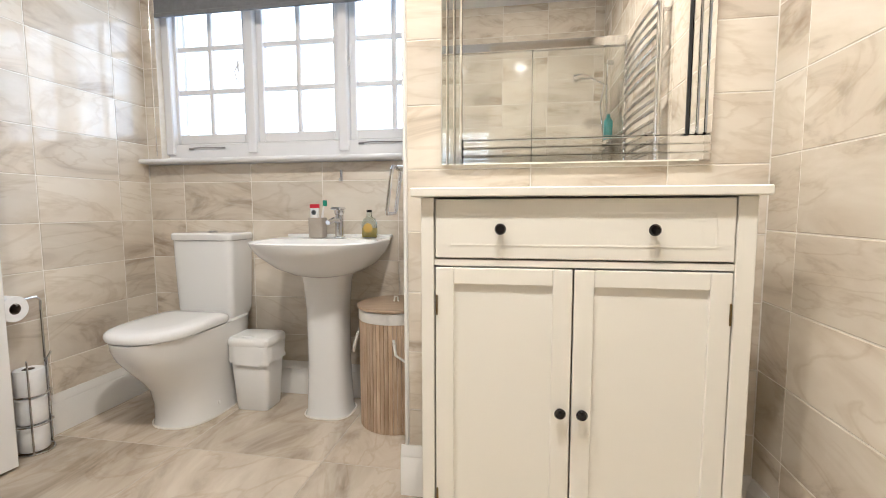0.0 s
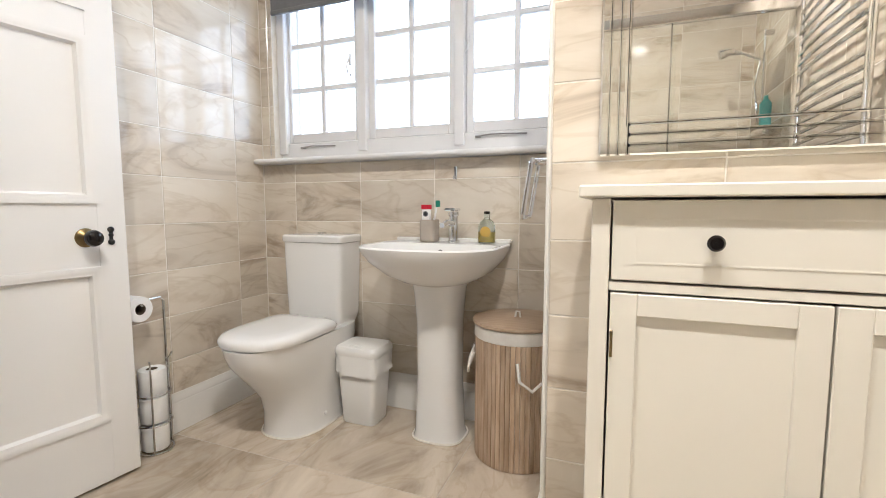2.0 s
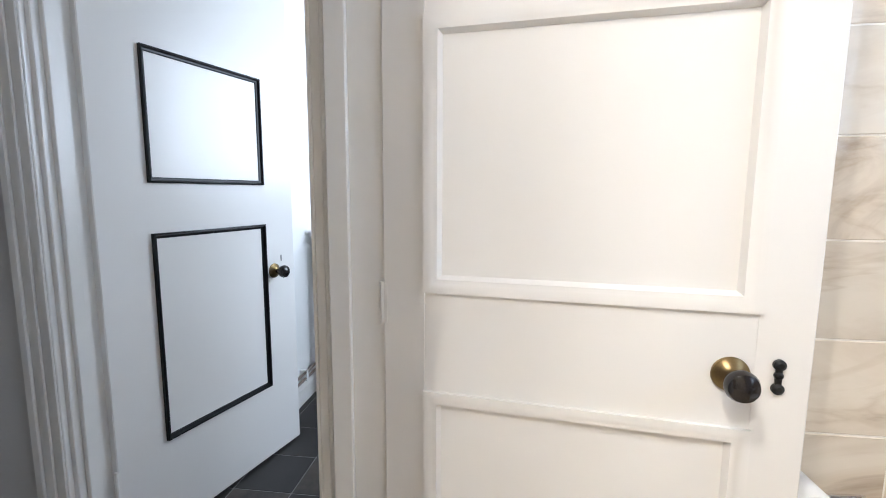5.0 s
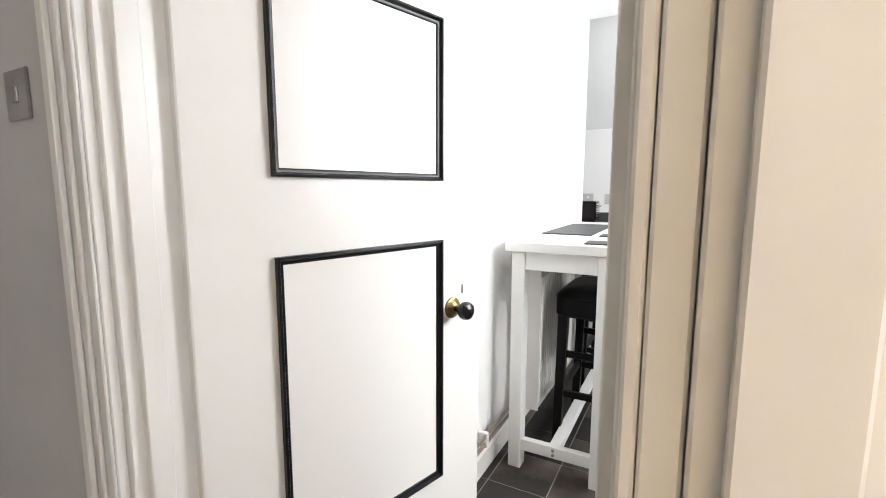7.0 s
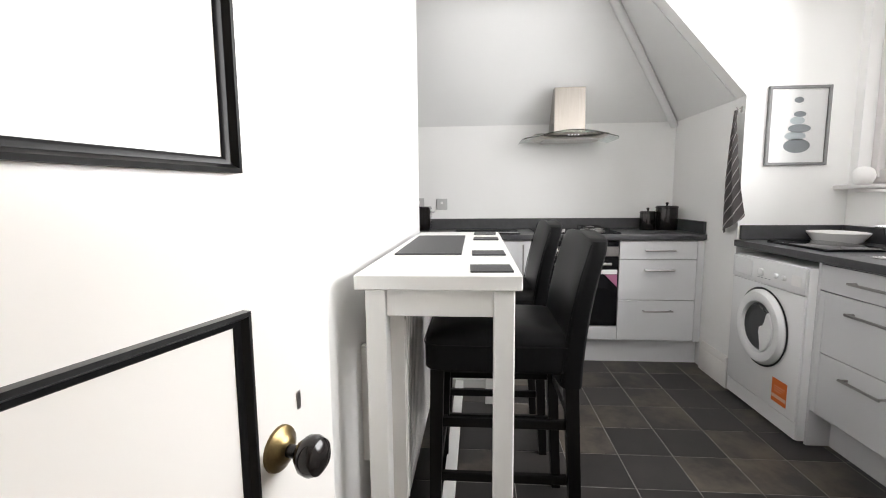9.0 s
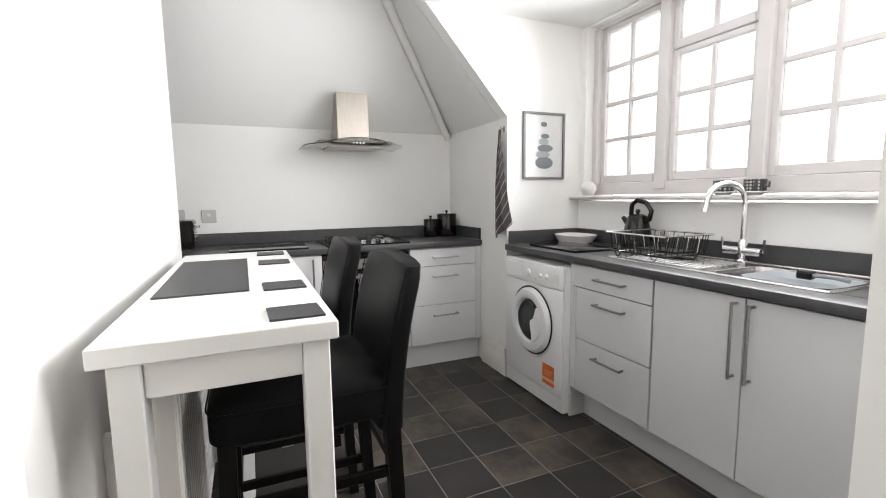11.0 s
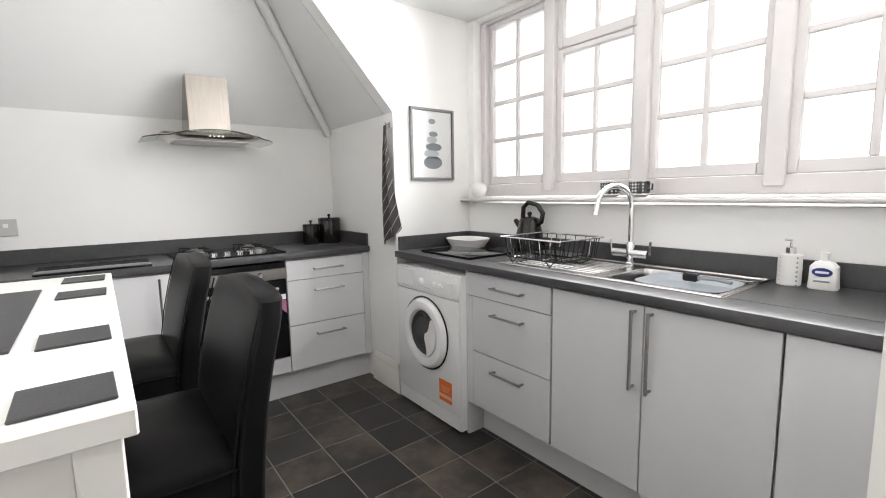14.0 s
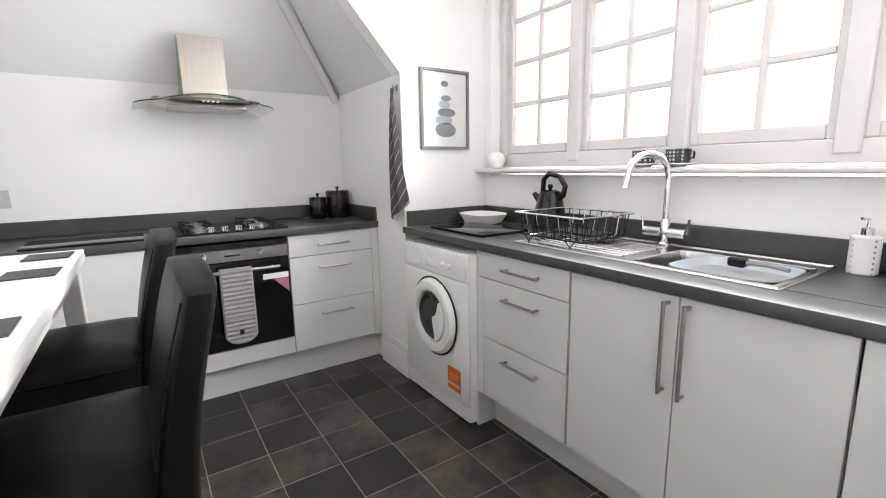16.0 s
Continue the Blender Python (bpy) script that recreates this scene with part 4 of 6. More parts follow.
def roll_stand():
    x, y = -1.522, 1.915
    s = thing("toilet_roll_stand", (x, y, 0), "chrome wire stand with spare toilet rolls", "toilet roll holder")
    tpart("base_ring", [(x + 0.062 * math.cos(a * 0.393), y + 0.062 * math.sin(a * 0.393), 0.006) for a in range(16)], 0.004, M_CHROME, s, 8, True)
    tpart("upright", [(x, y + 0.064, 0.006), (x, y + 0.064, 0.60), (x, y + 0.05, 0.615), (x, y - 0.03, 0.612), (x - 0.045, y - 0.06, 0.605), (x + 0.055, y - 0.06, 0.605)], 0.0045, M_CHROME, s)
    for a in (-40, 80):
        dx, dy = 0.064 * math.cos(radians(a)), 0.064 * math.sin(radians(a))
        tpart("wire", [(x + dx, y + dy, 0.006), (x + dx, y + dy, 0.36), (x + dx * 1.25, y + dy * 1.25, 0.385)], 0.0035, M_CHROME, s)
    for z in (0.12, 0.24):
        tpart("hoop", [(x + 0.064 * math.cos(a * 0.393), y + 0.064 * math.sin(a * 0.393), z) for a in range(16)], 0.003, M_CHROME, s, 6, True)

    def roll(cx, cy, cz, axis):
        r = thing("toilet_roll", (cx, cy, cz), "white toilet paper roll on the chrome stand", "toilet roll", "toilet rolls")
        lpart("paper", [(0.021, -0.05), (0.047, -0.05), (0.049, -0.047), (0.049, 0.047), (0.047, 0.05), (0.021, 0.05), (0.021, -0.05)], (cx, cy, cz), M_PAPER, r, 28, axis)
        lpart("core", [(0.0205, -0.0495), (0.0205, 0.0495), (0.0190, 0.0495), (0.0190, -0.0495)], (cx, cy, cz), M_CARD, r, 20, axis)
        return r
    for k in range(3):
        roll(x, y, 0.062 + 0.112 * k, 'z')
    roll(x - 0.005, y - 0.06, 0.590, 'x')


roll_stand()


# seen in the mirror: shower and heated towel rail
def shower():
    s = thing("shower_enclosure", (0.15, 0.0, 0), "clear glass sliding shower screen with chrome top rail", "shower")
    bpart("tray", (-0.76, -0.90, 0.0), (1.06, 0.06, 0.10), M_CERAMIC, s, 0.01)
    bpart("top_rail", (-0.76, -0.02, 2.05), (1.06, 0.03, 2.11), M_CHROME, s, 0.003)
    bpart("glass_panel", (-0.75, 0.012, 0.105), (0.47, 0.018, 2.05), M_GLASS, s, 0)
    bpart("glass_panel", (0.449, -0.010, 0.105), (1.05, -0.004, 2.05), M_GLASS, s, 0)
    bpart("stile", (0.44, -0.012, 0.105), (0.448, 0.0, 2.05), M_CHROME, s, 0.002)
    r = thing("shower_riser", (1.03, -0.45, 1.5), "chrome shower riser rail with hand shower and hose", "shower head")
    tpart("rail", [(1.02, -0.45, 1.50), (1.02, -0.45, 2.1)], 0.010, M_CHROME, r)
    for z in (1.52, 2.08):
        lpart("bracket", [(0.018, 0), (0.018, -0.05)], (1.065, -0.45, z), M_CHROME, r, 14, 'x')
    tpart("hand_shower", [(1.0, -0.45, 1.92), (0.9, -0.45, 1.97), (0.83, -0.45, 1.985), (0.77, -0.45, 1.97)], [0.010, 0.011, 0.022, 0.032], M_CHROME, r, 14)
    tpart("hose", [(1.0, -0.45, 1.92), (0.97, -0.43, 1.75), (0.98, -0.40, 1.62), (1.0, -0.44, 1.5), (1.03, -0.47, 1.43)], 0.007, M_CHROME, r)
    bpart("valve", (0.99, -0.58, 1.42), (1.064, -0.28, 1.48), M_CHROME, r, 0.015, seg=2)
    t = thing("towel_rail", (1.0, 0.57, 0.8), "chrome ladder heated towel rail on the tiled wall", "towel rail")
    for yy in (0.22, 0.92):
        tpart("upright", [(1.02, yy, 0.85), (1.02, yy, 2.0)], 0.014, M_CHROME, t, 12)
        for zz in (0.95, 1.9):
            tpart("bracket", [(1.02, yy, zz), (1.066, yy, zz)], 0.010, M_CHROME, t)
    for k in range(22):
        if k in (6, 14):
            continue
        z = 0.89 + k * 0.05
        tpart("bar", [(1.012, 0.22, z), (1.0, 0.40, z), (0.995, 0.57, z), (1.0, 0.74, z), (1.012, 0.92, z)], 0.010, M_CHROME, t, 10)
    b = thing("shower_bottle", (1.0, -0.34, 1.48), "teal shampoo bottle standing on the shower valve", "bottle")
    rings = [squircle(1.02, -0.36, z, a, d, 18, 4) for z, a, d in ((1.48, 0.03, 0.02), (1.62, 0.032, 0.022), (1.65, 0.012, 0.012), (1.67, 0.012, 0.012))]
    part("bottle", loft(bmesh.new(), rings), plain("teal_plastic", (0.10, 0.42, 0.42), 0.3), b)


shower()
sw = thing("light_switch", (-1.69, -0.2, 1.36), "brushed steel light switch on the hall wall", "light switch")
bpart("plate", (-1.699, -0.245, 1.315), (-1.693, -0.155, 1.405), M_STEEL, sw, 0.002)
bpart("rocker", (-1.694, -0.21, 1.345), (-1.688, -0.19, 1.375), M_STEEL, sw, 0.002)


# ---- kitchen units ----
WT = 0.916


def bar_handle(parent, p0, p1, out):
    """A steel bar handle on two posts; out: vector away from the front."""
    p0, p1, o = Vector(p0), Vector(p1), Vector(out)
    d = (p1 - p0).normalized()
    bm = bmesh.new()
    tube(bm, [p0 - d * 0.008 + o * 0.03, p1 + d * 0.008 + o * 0.03], 0.0060, 10)
    for p in (p0, p1):
        tube(bm, [p, p + o * 0.03], 0.0055, 8)
    part("handle", bm, M_STEEL, parent, "brushed steel bar handle")


def drawers_north():
    u = thing("drawer_unit", (-3.78, 2.4, 0), "glossy light grey three-drawer kitchen base unit", "drawer unit", "kitchen base units")
    bpart("body", (-4.045, 2.122, 0.165), (-3.515, 2.66, 0.872), M_UNITBODY, u, 0)
    bpart("end_panel", (-4.062, 2.103, 0.0), (-4.046, 2.66, 0.874), M_UNIT, u, 0.001)
    for z0, z1 in ((0.752, 0.868), (0.470, 0.748), (0.180, 0.466)):
        f = bpart("drawer_front", (-4.010 if z1 < 0.8 else -4.0445, 2.102, z0), (-3.519, 2.120, z1), M_UNIT, u, 0.002)
        zh = z1 - 0.055 if z1 > 0.8 else z1 - 0.065
        bar_handle(f, (-3.85, 2.102, zh), (-3.67, 2.102, zh), (0, -1, 0))
    bpart("stile", (-4.0445, 2.103, 0.18), (-4.012, 2.120, 0.748), M_UNIT, u, 0.001)


def cupboard_north(x0, x1, hx, name_label):
    u = thing("base_cupboard", ((x0 + x1) / 2, 2.4, 0), name_label, "kitchen cupboard", "kitchen base units")
    bpart("body", (x0 + 0.001, 2.122, 0.165), (x1 - 0.001, 2.66, 0.74), M_UNITBODY, u, 0)
    d = bpart("door", (x0 + 0.002, 2.102, 0.180), (x1 - 0.002, 2.120, 0.868), M_UNIT, u, 0.002)
    if hx is not None:
        bar_handle(d, (hx, 2.102, 0.575), (hx, 2.102, 0.845), (0, -1, 0))


drawers_north()
cupboard_north(-3.512, -3.120, -3.150, "glossy light grey base cupboard under the sink")
cupboard_north(-3.120, -2.725, -3.090, "glossy light grey base cupboard under the sink")
cupboard_north(-2.722, -2.43, None, "glossy light grey narrow end cupboard")
pl = thing("plinth", (-3.3, 2.2, 0), "light grey kitchen plinth board under the units", "plinth")
bpart("board", (-4.045, 2.205, 0.0), (-2.425, 2.222, 0.164), M_UNIT, pl, 0.001)

# worktop along the window, with a cut-out for the sink
SX0, SX1, SY0, SY1 = -3.905, -2.915, 2.19, 2.62
BX0, BX1 = -3.36, -2.945
wt = thing("worktop", (-3.55, 2.37, 0.876), "charcoal grey laminate worktop along the window", "worktop")
bm = bmesh.new()
z0 = WT - 0.038
box(bm, (-4.698, 2.072, z0), (-2.423, SY0 + 0.03, WT), 0.006, 2)
box(bm, (-4.698, SY0 + 0.0305, z0), (BX0 - 0.01, SY1 - 0.03, WT - 0.0003), 0)
box(bm, (BX1 + 0.01, SY0 + 0.0305, z0), (-2.423, SY1 - 0.03, WT - 0.0003), 0)
box(bm, (-4.698, SY1 - 0.0295, z0), (-2.423, 2.679, WT - 0.0003), 0)
part("top", bm, M_WORKTOP, wt)
bpart("upstand", (-4.697, 2.660, WT), (-2.423, 2.679, WT + 0.085), M_WORKTOP, wt, 0.003)
bpart("upstand", (-4.698, 2.10, WT), (-4.680, 2.6595, WT + 0.085), M_WORKTOP, wt, 0.003)


def sink():
    s = thing("kitchen_sink", (-3.41, 2.4, WT), "stainless steel inset sink with drainer", "sink")
    bm = bmesh.new()
    t = 0.003
    box(bm, (SX0, SY0, WT + 0.0005), (BX0, SY1, WT + t), 0.001)
    box(bm, (BX0, SY0, WT + 0.0005), (BX1, SY0 + 0.045, WT + t), 0.001)
    box(bm, (BX0, SY1 - 0.075, WT + 0.0005), (BX1, SY1, WT + t), 0.001)
    box(bm, (BX1, SY0, WT + 0.0005), (SX1, SY1, WT + t), 0.001)
    part("rim", bm, M_SINK, s)
    cx, cy, ax, ay = (BX0 + BX1) / 2, (SY0 + 0.045 + SY1 - 0.075) / 2, (BX1 - BX0) / 2, (SY1 - SY0 - 0.12) / 2
    rings = [squircle(cx, cy, z, ax * k, ay * k, 40, 9) for z, k in ((WT + 0.0035, 1.02), (WT + 0.001, 0.99), (WT - 0.03, 0.965), (WT - 0.13, 0.93), (WT - 0.145, 0.88), (WT - 0.148, 0.3))]
    part("bowl", loft(bmesh.new(), rings, False, True), M_SINK, s)
    for k in range(9):
        y = SY0 + 0.07 + k * 0.036
        tpart("drainer_rib", [(SX0 + 0.05, y, WT + 0.003), (BX0 - 0.06, y, WT + 0.003)], 0.004, M_SINK, s, 8)
    lip = bmesh.new()
    tube(lip, [(SX0 + 0.006, SY0 + 0.006, WT + 0.003), (SX1 - 0.006, SY0 + 0.006, WT + 0.003), (SX1 - 0.006, SY1 - 0.006, WT + 0.003), (SX0 + 0.006, SY1 - 0.006, WT + 0.003)], 0.004, 8, True)
    part("rolled_edge", lip, M_SINK, s)
    w = thing("washing_up_bowl", (cx + 0.03, cy, WT - 0.1), "translucent grey plastic washing-up bowl in the sink", "washing-up bowl")
    rings = [squircle(cx + 0.045, cy, z, 0.150 * k, 0.135 * k, 36, 5) for z, k in ((WT - 0.14, 0.82), (WT - 0.02, 0.98), (WT - 0.002, 1.05), (WT + 0.001, 1.07), (WT - 0.003, 1.03), (WT - 0.015, 0.97), (WT - 0.025, 0.9))]
    part("bowl", loft(bmesh.new(), rings), M_BASIN_BLUE, w)
    b = thing("dish_brush", (cx + 0.1, cy, WT), "black and grey washing-up brush lying in the bowl", "brush")
    tpart("handle", [(cx + 0.04, cy + 0.06, WT + 0.008), (cx + 0.12, cy + 0.05, WT + 0.012), (cx + 0.18, cy + 0.03, WT + 0.010)], 0.007, M_GREYPRINT, b)
    bpart("head", (cx + 0.0, cy + 0.045, WT - 0.008), (cx + 0.055, cy + 0.078, WT + 0.022), M_BLACKPAINT, b, 0.006)
    tx, ty = -3.455, 2.585
    p = thing("kitchen_tap", (tx, ty, WT), "chrome swan-neck kitchen mixer tap", "tap")
    lpart("base", [(0.026, WT + 0.003), (0.026, WT + 0.012), (0.020, WT + 0.018), (0.019, WT + 0.10), (0.016, WT + 0.11)], (tx, ty, 0), M_CHROME, p, 22)
    tpart("cross_body", [(tx - 0.085, ty, WT + 0.055), (tx + 0.085, ty, WT + 0.055)], 0.019, M_CHROME, p, 18)
    for sx in (-1, 1):
        tpart("lever", [(tx + sx * 0.092, ty, WT + 0.055), (tx + sx * 0.097, ty - 0.005, WT + 0.115)], 0.005, M_CHROME, p)
    pts = [(tx, ty, WT + 0.1), (tx, ty, WT + 0.26)]
    for a in range(0, 181, 20):
        r = 0.085
        pts.append((tx - 0.45 * (r - r * math.cos(radians(a))), ty - 0.89 * (r - r * math.cos(radians(a))), WT + 0.28 + r * math.sin(radians(a))))
    pts.append((pts[-1][0] - 0.004, pts[-1][1] - 0.008, WT + 0.235))
    tpart("spout", pts, [0.0125] * (len(pts) - 1) + [0.014], M_CHROME, p, 14)


sink()


def washing_machine():
    x0, x1, y0 = -4.652, -4.060, 2.055
    w = thing("washing_machine", (-4.35, 2.35, 0), "white front-loading washing machine with a round door", "washing machine")
    bpart("body", (x0, y0 + 0.012, 0.012), (x1, 2.62, 0.845), M_APPL, w, 0.006, seg=2)
    bpart("kick_panel", (x0 + 0.003, y0 + 0.004, 0.015), (x1 - 0.003, y0 + 0.0125, 0.098), M_APPL, w, 0.003)
    bpart("front_panel", (x0 + 0.003, y0, 0.102), (x1 - 0.003, y0 + 0.0115, 0.712), M_APPL, w, 0.005, seg=2)
    cp = bpart("control_panel", (x0 + 0.002, y0 - 0.004, 0.716), (x1 - 0.002, y0 + 0.0115, 0.842), M_APPL, w, 0.008, seg=2)
    bpart("detergent_drawer", (x0 + 0.03, y0 - 0.007, 0.735), (x0 + 0.19, y0 - 0.0035, 0.825), M_APPL, cp, 0.003)
    for kx, r in ((x0 + 0.27, 0.022), (x0 + 0.39, 0.014), (x0 + 0.45, 0.014)):
        lpart("dial", [(r, -0.0035), (r * 0.95, -0.014), (r * 0.6, -0.018), (0.001, -0.018)], (kx, y0, 0.775), M_APPL, cp, 20, 'y')
    for k in range(4):
        bpart("printed_mark", (x0 + 0.24 + 0.03 * k, y0 - 0.0050, 0.745), (x0 + 0.255 + 0.03 * k, y0 - 0.0042, 0.748), M_GREYPRINT, cp, 0)
    bpart("indicator_strip", (x0 + 0.50, y0 - 0.0055, 0.75), (x0 + 0.565, y0 - 0.0042, 0.80), M_PLASTICW, cp, 0)
    cx, cz = x0 + 0.300, 0.488
    d = lpart("door", [(0.128, -0.012), (0.136, -0.030), (0.158, -0.038), (0.182, -0.032), (0.198, -0.012), (0.198, -0.0005), (0.128, -0.0005), (0.128, -0.012)], (cx, y0, cz), M_APPL, w, 48, 'y', "white round porthole door ring")
    lpart("gasket", [(0.203, -0.0003), (0.209, -0.006), (0.201, -0.009), (0.199, -0.0003)], (cx, y0, cz), M_DARK, d, 48, 'y')
    lpart("glass", [(0.127, -0.014), (0.115, -0.024), (0.09, -0.012), (0.05, 0.0), (0.001, 0.004)], (cx, y0, cz), plain("porthole_glass", (0.05, 0.053, 0.056), 0.06), d, 40, 'y', "dark porthole glass")
    bm = bmesh.new()
    edge = [(0.132 * math.cos(radians(a)), 0.132 * math.sin(radians(a))) for a in range(46, -67, -8)]
    edge += [(0.050, -0.112), (0.046, -0.075), (0.030, -0.020), (0.034, 0.008), (0.062, 0.024), (0.074, 0.048), (0.084, 0.084)]
    rings = [[(cx + a * k, y0 - d1, cz + b * k) for a, b in edge] for k, d1 in ((1.0, 0.016), (1.0, 0.032), (0.985, 0.036))]
    loft(bm, rings)
    part("grip", bm, M_APPL, d, "white door grip")
    st = bpart("sticker", (x0 + 0.415, y0 - 0.0015, 0.140), (x0 + 0.525, y0 - 0.0003, 0.260), M_ORANGE, w, 0, "orange energy sticker")
    bpart("sticker_band", (x0 + 0.416, y0 - 0.0022, 0.162), (x0 + 0.524, y0 - 0.0017, 0.180), plain("peach_print", (0.80, 0.50, 0.36), 0.5), st, 0)
    for k in range(3):
        bpart("print_line", (x0 + 0.435, y0 - 0.0022, 0.197 + 0.012 * k), (x0 + 0.49 + 0.01 * k, y0 - 0.0017, 0.202 + 0.012 * k), plain("pale_print", (0.85, 0.36, 0.2), 0.5), st, 0)
    for fx in (x0 + 0.04, x1 - 0.04):
        for fy in (y0 + 0.06, 2.56):
            lpart("foot", [(0.02, 0), (0.02, 0.014)], (fx, fy, 0), M_DARK, w, 12)


washing_machine()


def hob_run():
    X = -5.062
    # drawer unit right of the oven
    u = thing("drawer_unit", (-5.3, 1.8, 0), "glossy light grey three-drawer kitchen base unit beside the oven", "drawer unit", "kitchen base units")
    bpart("body", (-5.60, 1.527, 0.165), (X - 0.019, 2.075, 0.872), M_UNITBODY, u, 0)
    bpart("end_filler", (-5.60, 2.042, 0.165), (X - 0.002, 2.088, 0.873), M_UNIT, u, 0.001)
    for z0, z1 in ((0.745, 0.868), (0.460, 0.741), (0.172, 0.456)):
        f = bpart("drawer_front", (X - 0.018, 1.527, z0), (X, 2.040, z1), M_UNIT, u, 0.002)
        zh = (z0 + z1) / 2 if z1 > 0.8 else z1 - 0.07
        bar_handle(f, (X, 1.70, zh), (X, 1.88, zh), (1, 0, 0))
    # oven
    o = thing("built_in_oven", (-5.3, 1.23, 0), "built-in steel and black glass electric oven", "oven")
    y0, y1 = 0.935, 1.523
    bpart("body", (-5.60, y0, 0.27), (X - 0.021, y1, 0.862), M_DARK, o, 0)
    bpart("vent_strip", (X - 0.02, y0 + 0.002, 0.832), (X - 0.006, y1 - 0.002, 0.862), M_GLASSBLACK, o, 0.001)
    bpart("control_panel", (X - 0.02, y0 + 0.002, 0.765), (X + 0.004, y1 - 0.002, 0.830), M_STEEL, o, 0.002)
    for ky in (1.09, 1.37):
        lpart("dial", [(0.018, 0.004), (0.018, 0.018), (0.013, 0.026), (0.001, 0.026)], (X, ky, 0.800), M_CHROME, o, 20, 'x')
    bpart("clock", (X + 0.0045, 1.19, 0.792), (X + 0.0055, 1.27, 0.800), M_GLASSBLACK, o, 0)
    d = bpart("door", (X - 0.02, y0 + 0.002, 0.275), (X + 0.002, y1 - 0.002, 0.760), M_GLASSBLACK, o, 0.002, "black glass oven door")
    tpart("door_handle", [(X + 0.04, y0 + 0.05, 0.715), (X + 0.04, y1 - 0.06, 0.715)], 0.010, M_STEEL, d, 12)
    for yy in (y0 + 0.08, y1 - 0.09):
        tpart("handle_post", [(X + 0.002, yy, 0.715), (X + 0.04, yy, 0.715)], 0.008, M_STEEL, d)
    bpart("energy_label", (X + 0.0025, 1.375, 0.640), (X + 0.0035, 1.515, 0.672), M_WHITEPAPER, d, 0)
    bm = bmesh.new()
    loft(bm, [[(xx, 1.515, 0.638), (xx, 1.515, 0.55), (xx, 1.43, 0.638)] for xx in (X + 0.0025, X + 0.0035)])
    part("energy_label_corner", bm, M_PINK, d)
    f = thing("oven_filler", (-5.07, 1.23, 0.165), "light grey filler panel under the oven", "panel")
    bpart("panel", (X - 0.02, y0, 0.172), (X, y1, 0.268), M_UNIT, f, 0.002)
    # cupboards left of the oven
    for a, b, hy in ((0.345, 0.930, 0.87), (-0.25, 0.341, 0.28), (-0.85, -0.254, -0.30)):
        c = thing("base_cupboard", (-5.3, (a + b) / 2, 0), "glossy light grey kitchen base cupboard beside the oven", "kitchen cupboard", "kitchen base units")
        bpart("body", (-5.60, a, 0.165), (X - 0.021, b, 0.872), M_UNITBODY, c, 0)
        dd = bpart("door", (X - 0.018, a + 0.002, 0.172), (X, b - 0.002, 0.868), M_UNIT, c, 0.002)
        bar_handle(dd, (X, hy, 0.60), (X, hy, 0.84), (1, 0, 0))
    p = thing("plinth", (-5.13, 0.6, 0), "light grey kitchen plinth board under the oven run", "plinth")
    bpart("board", (-5.130, -0.88, 0), (-5.112, 2.088, 0.163), M_UNIT, p, 0.001)
    w = thing("worktop", (-5.33, 0.6, 0.876), "charcoal grey laminate worktop along the hob wall", "worktop")
    bpart("top", (-5.619, -0.89, WT - 0.038), (-5.040, 2.088, WT), M_WORKTOP, w, 0.006, seg=2)
    bpart("upstand", (-5.619, -0.89, WT), (-5.600, 2.069, WT + 0.085), M_WORKTOP, w, 0.003)
    bpart("upstand", (-5.599, 2.070, WT), (-5.060, 2.088, WT + 0.085), M_WORKTOP, w, 0.003)
    # hob
    h = thing("gas_hob", (-5.32, 1.25, WT), "black gas hob with steel control knobs and pan supports", "hob")
    hy0, hy1, hx0, hx1 = 0.965, 1.545, -5.56, -5.09
    bpart("glass", (hx0, hy0, WT + 0.0005), (hx1, hy1, WT + 0.010), M_GLASSBLACK, h, 0.004)
    for by, bx, r in ((1.10, -5.23, 0.035), (1.10, -5.45, 0.045), (1.41, -5.23, 0.045), (1.41, -5.45, 0.035)):
        bu = lpart("burner", [(r * 1.25, WT + 0.010), (r * 1.25, WT + 0.016), (r, WT + 0.018), (r, WT + 0.026), (r * 0.9, WT + 0.030), (0.001, WT + 0.030)], (bx, by, 0), M_STEEL, h, 22)
        for a in range(4):
            q = radians(45 + 90 * a)
            tpart("pan_support", [(bx + 0.10 * math.cos(q), by + 0.10 * math.sin(q), WT + 0.010), (bx + 0.10 * math.cos(q), by + 0.10 * math.sin(q), WT + 0.034), (bx + 0.03 * math.cos(q), by + 0.03 * math.sin(q), WT + 0.034)], 0.004, M_IRON, bu, 6)
    for k in range(4):
        lpart("knob", [(0.019, WT + 0.010), (0.018, WT + 0.030), (0.012, WT + 0.034), (0.001, WT + 0.034)], (-5.125, 1.15 + 0.068 * k, 0), M_CHROME, h, 18)


hob_run()


def flat_board(name, cx, cy, w, d, z, t, mat, label, category, rot=0):
    b = thing(name, (0, 0, 0), label, category, local=pose(cx, cy, z, 0, 0, rot))
    part("board", box(bmesh.new(), (-w / 2, -d / 2, 0.0005), (w / 2, d / 2, t), 0.003, 2), mat, b)
    for sx in (-1, 1):
        for sy in (-1, 1):
            part("foot", box(bmesh.new(), (sx * w * 0.42 - 0.008, sy * d * 0.42 - 0.008, 0), (sx * w * 0.42 + 0.008, sy * d * 0.42 + 0.008, 0.002), 0), M_DARK, b)
    return b


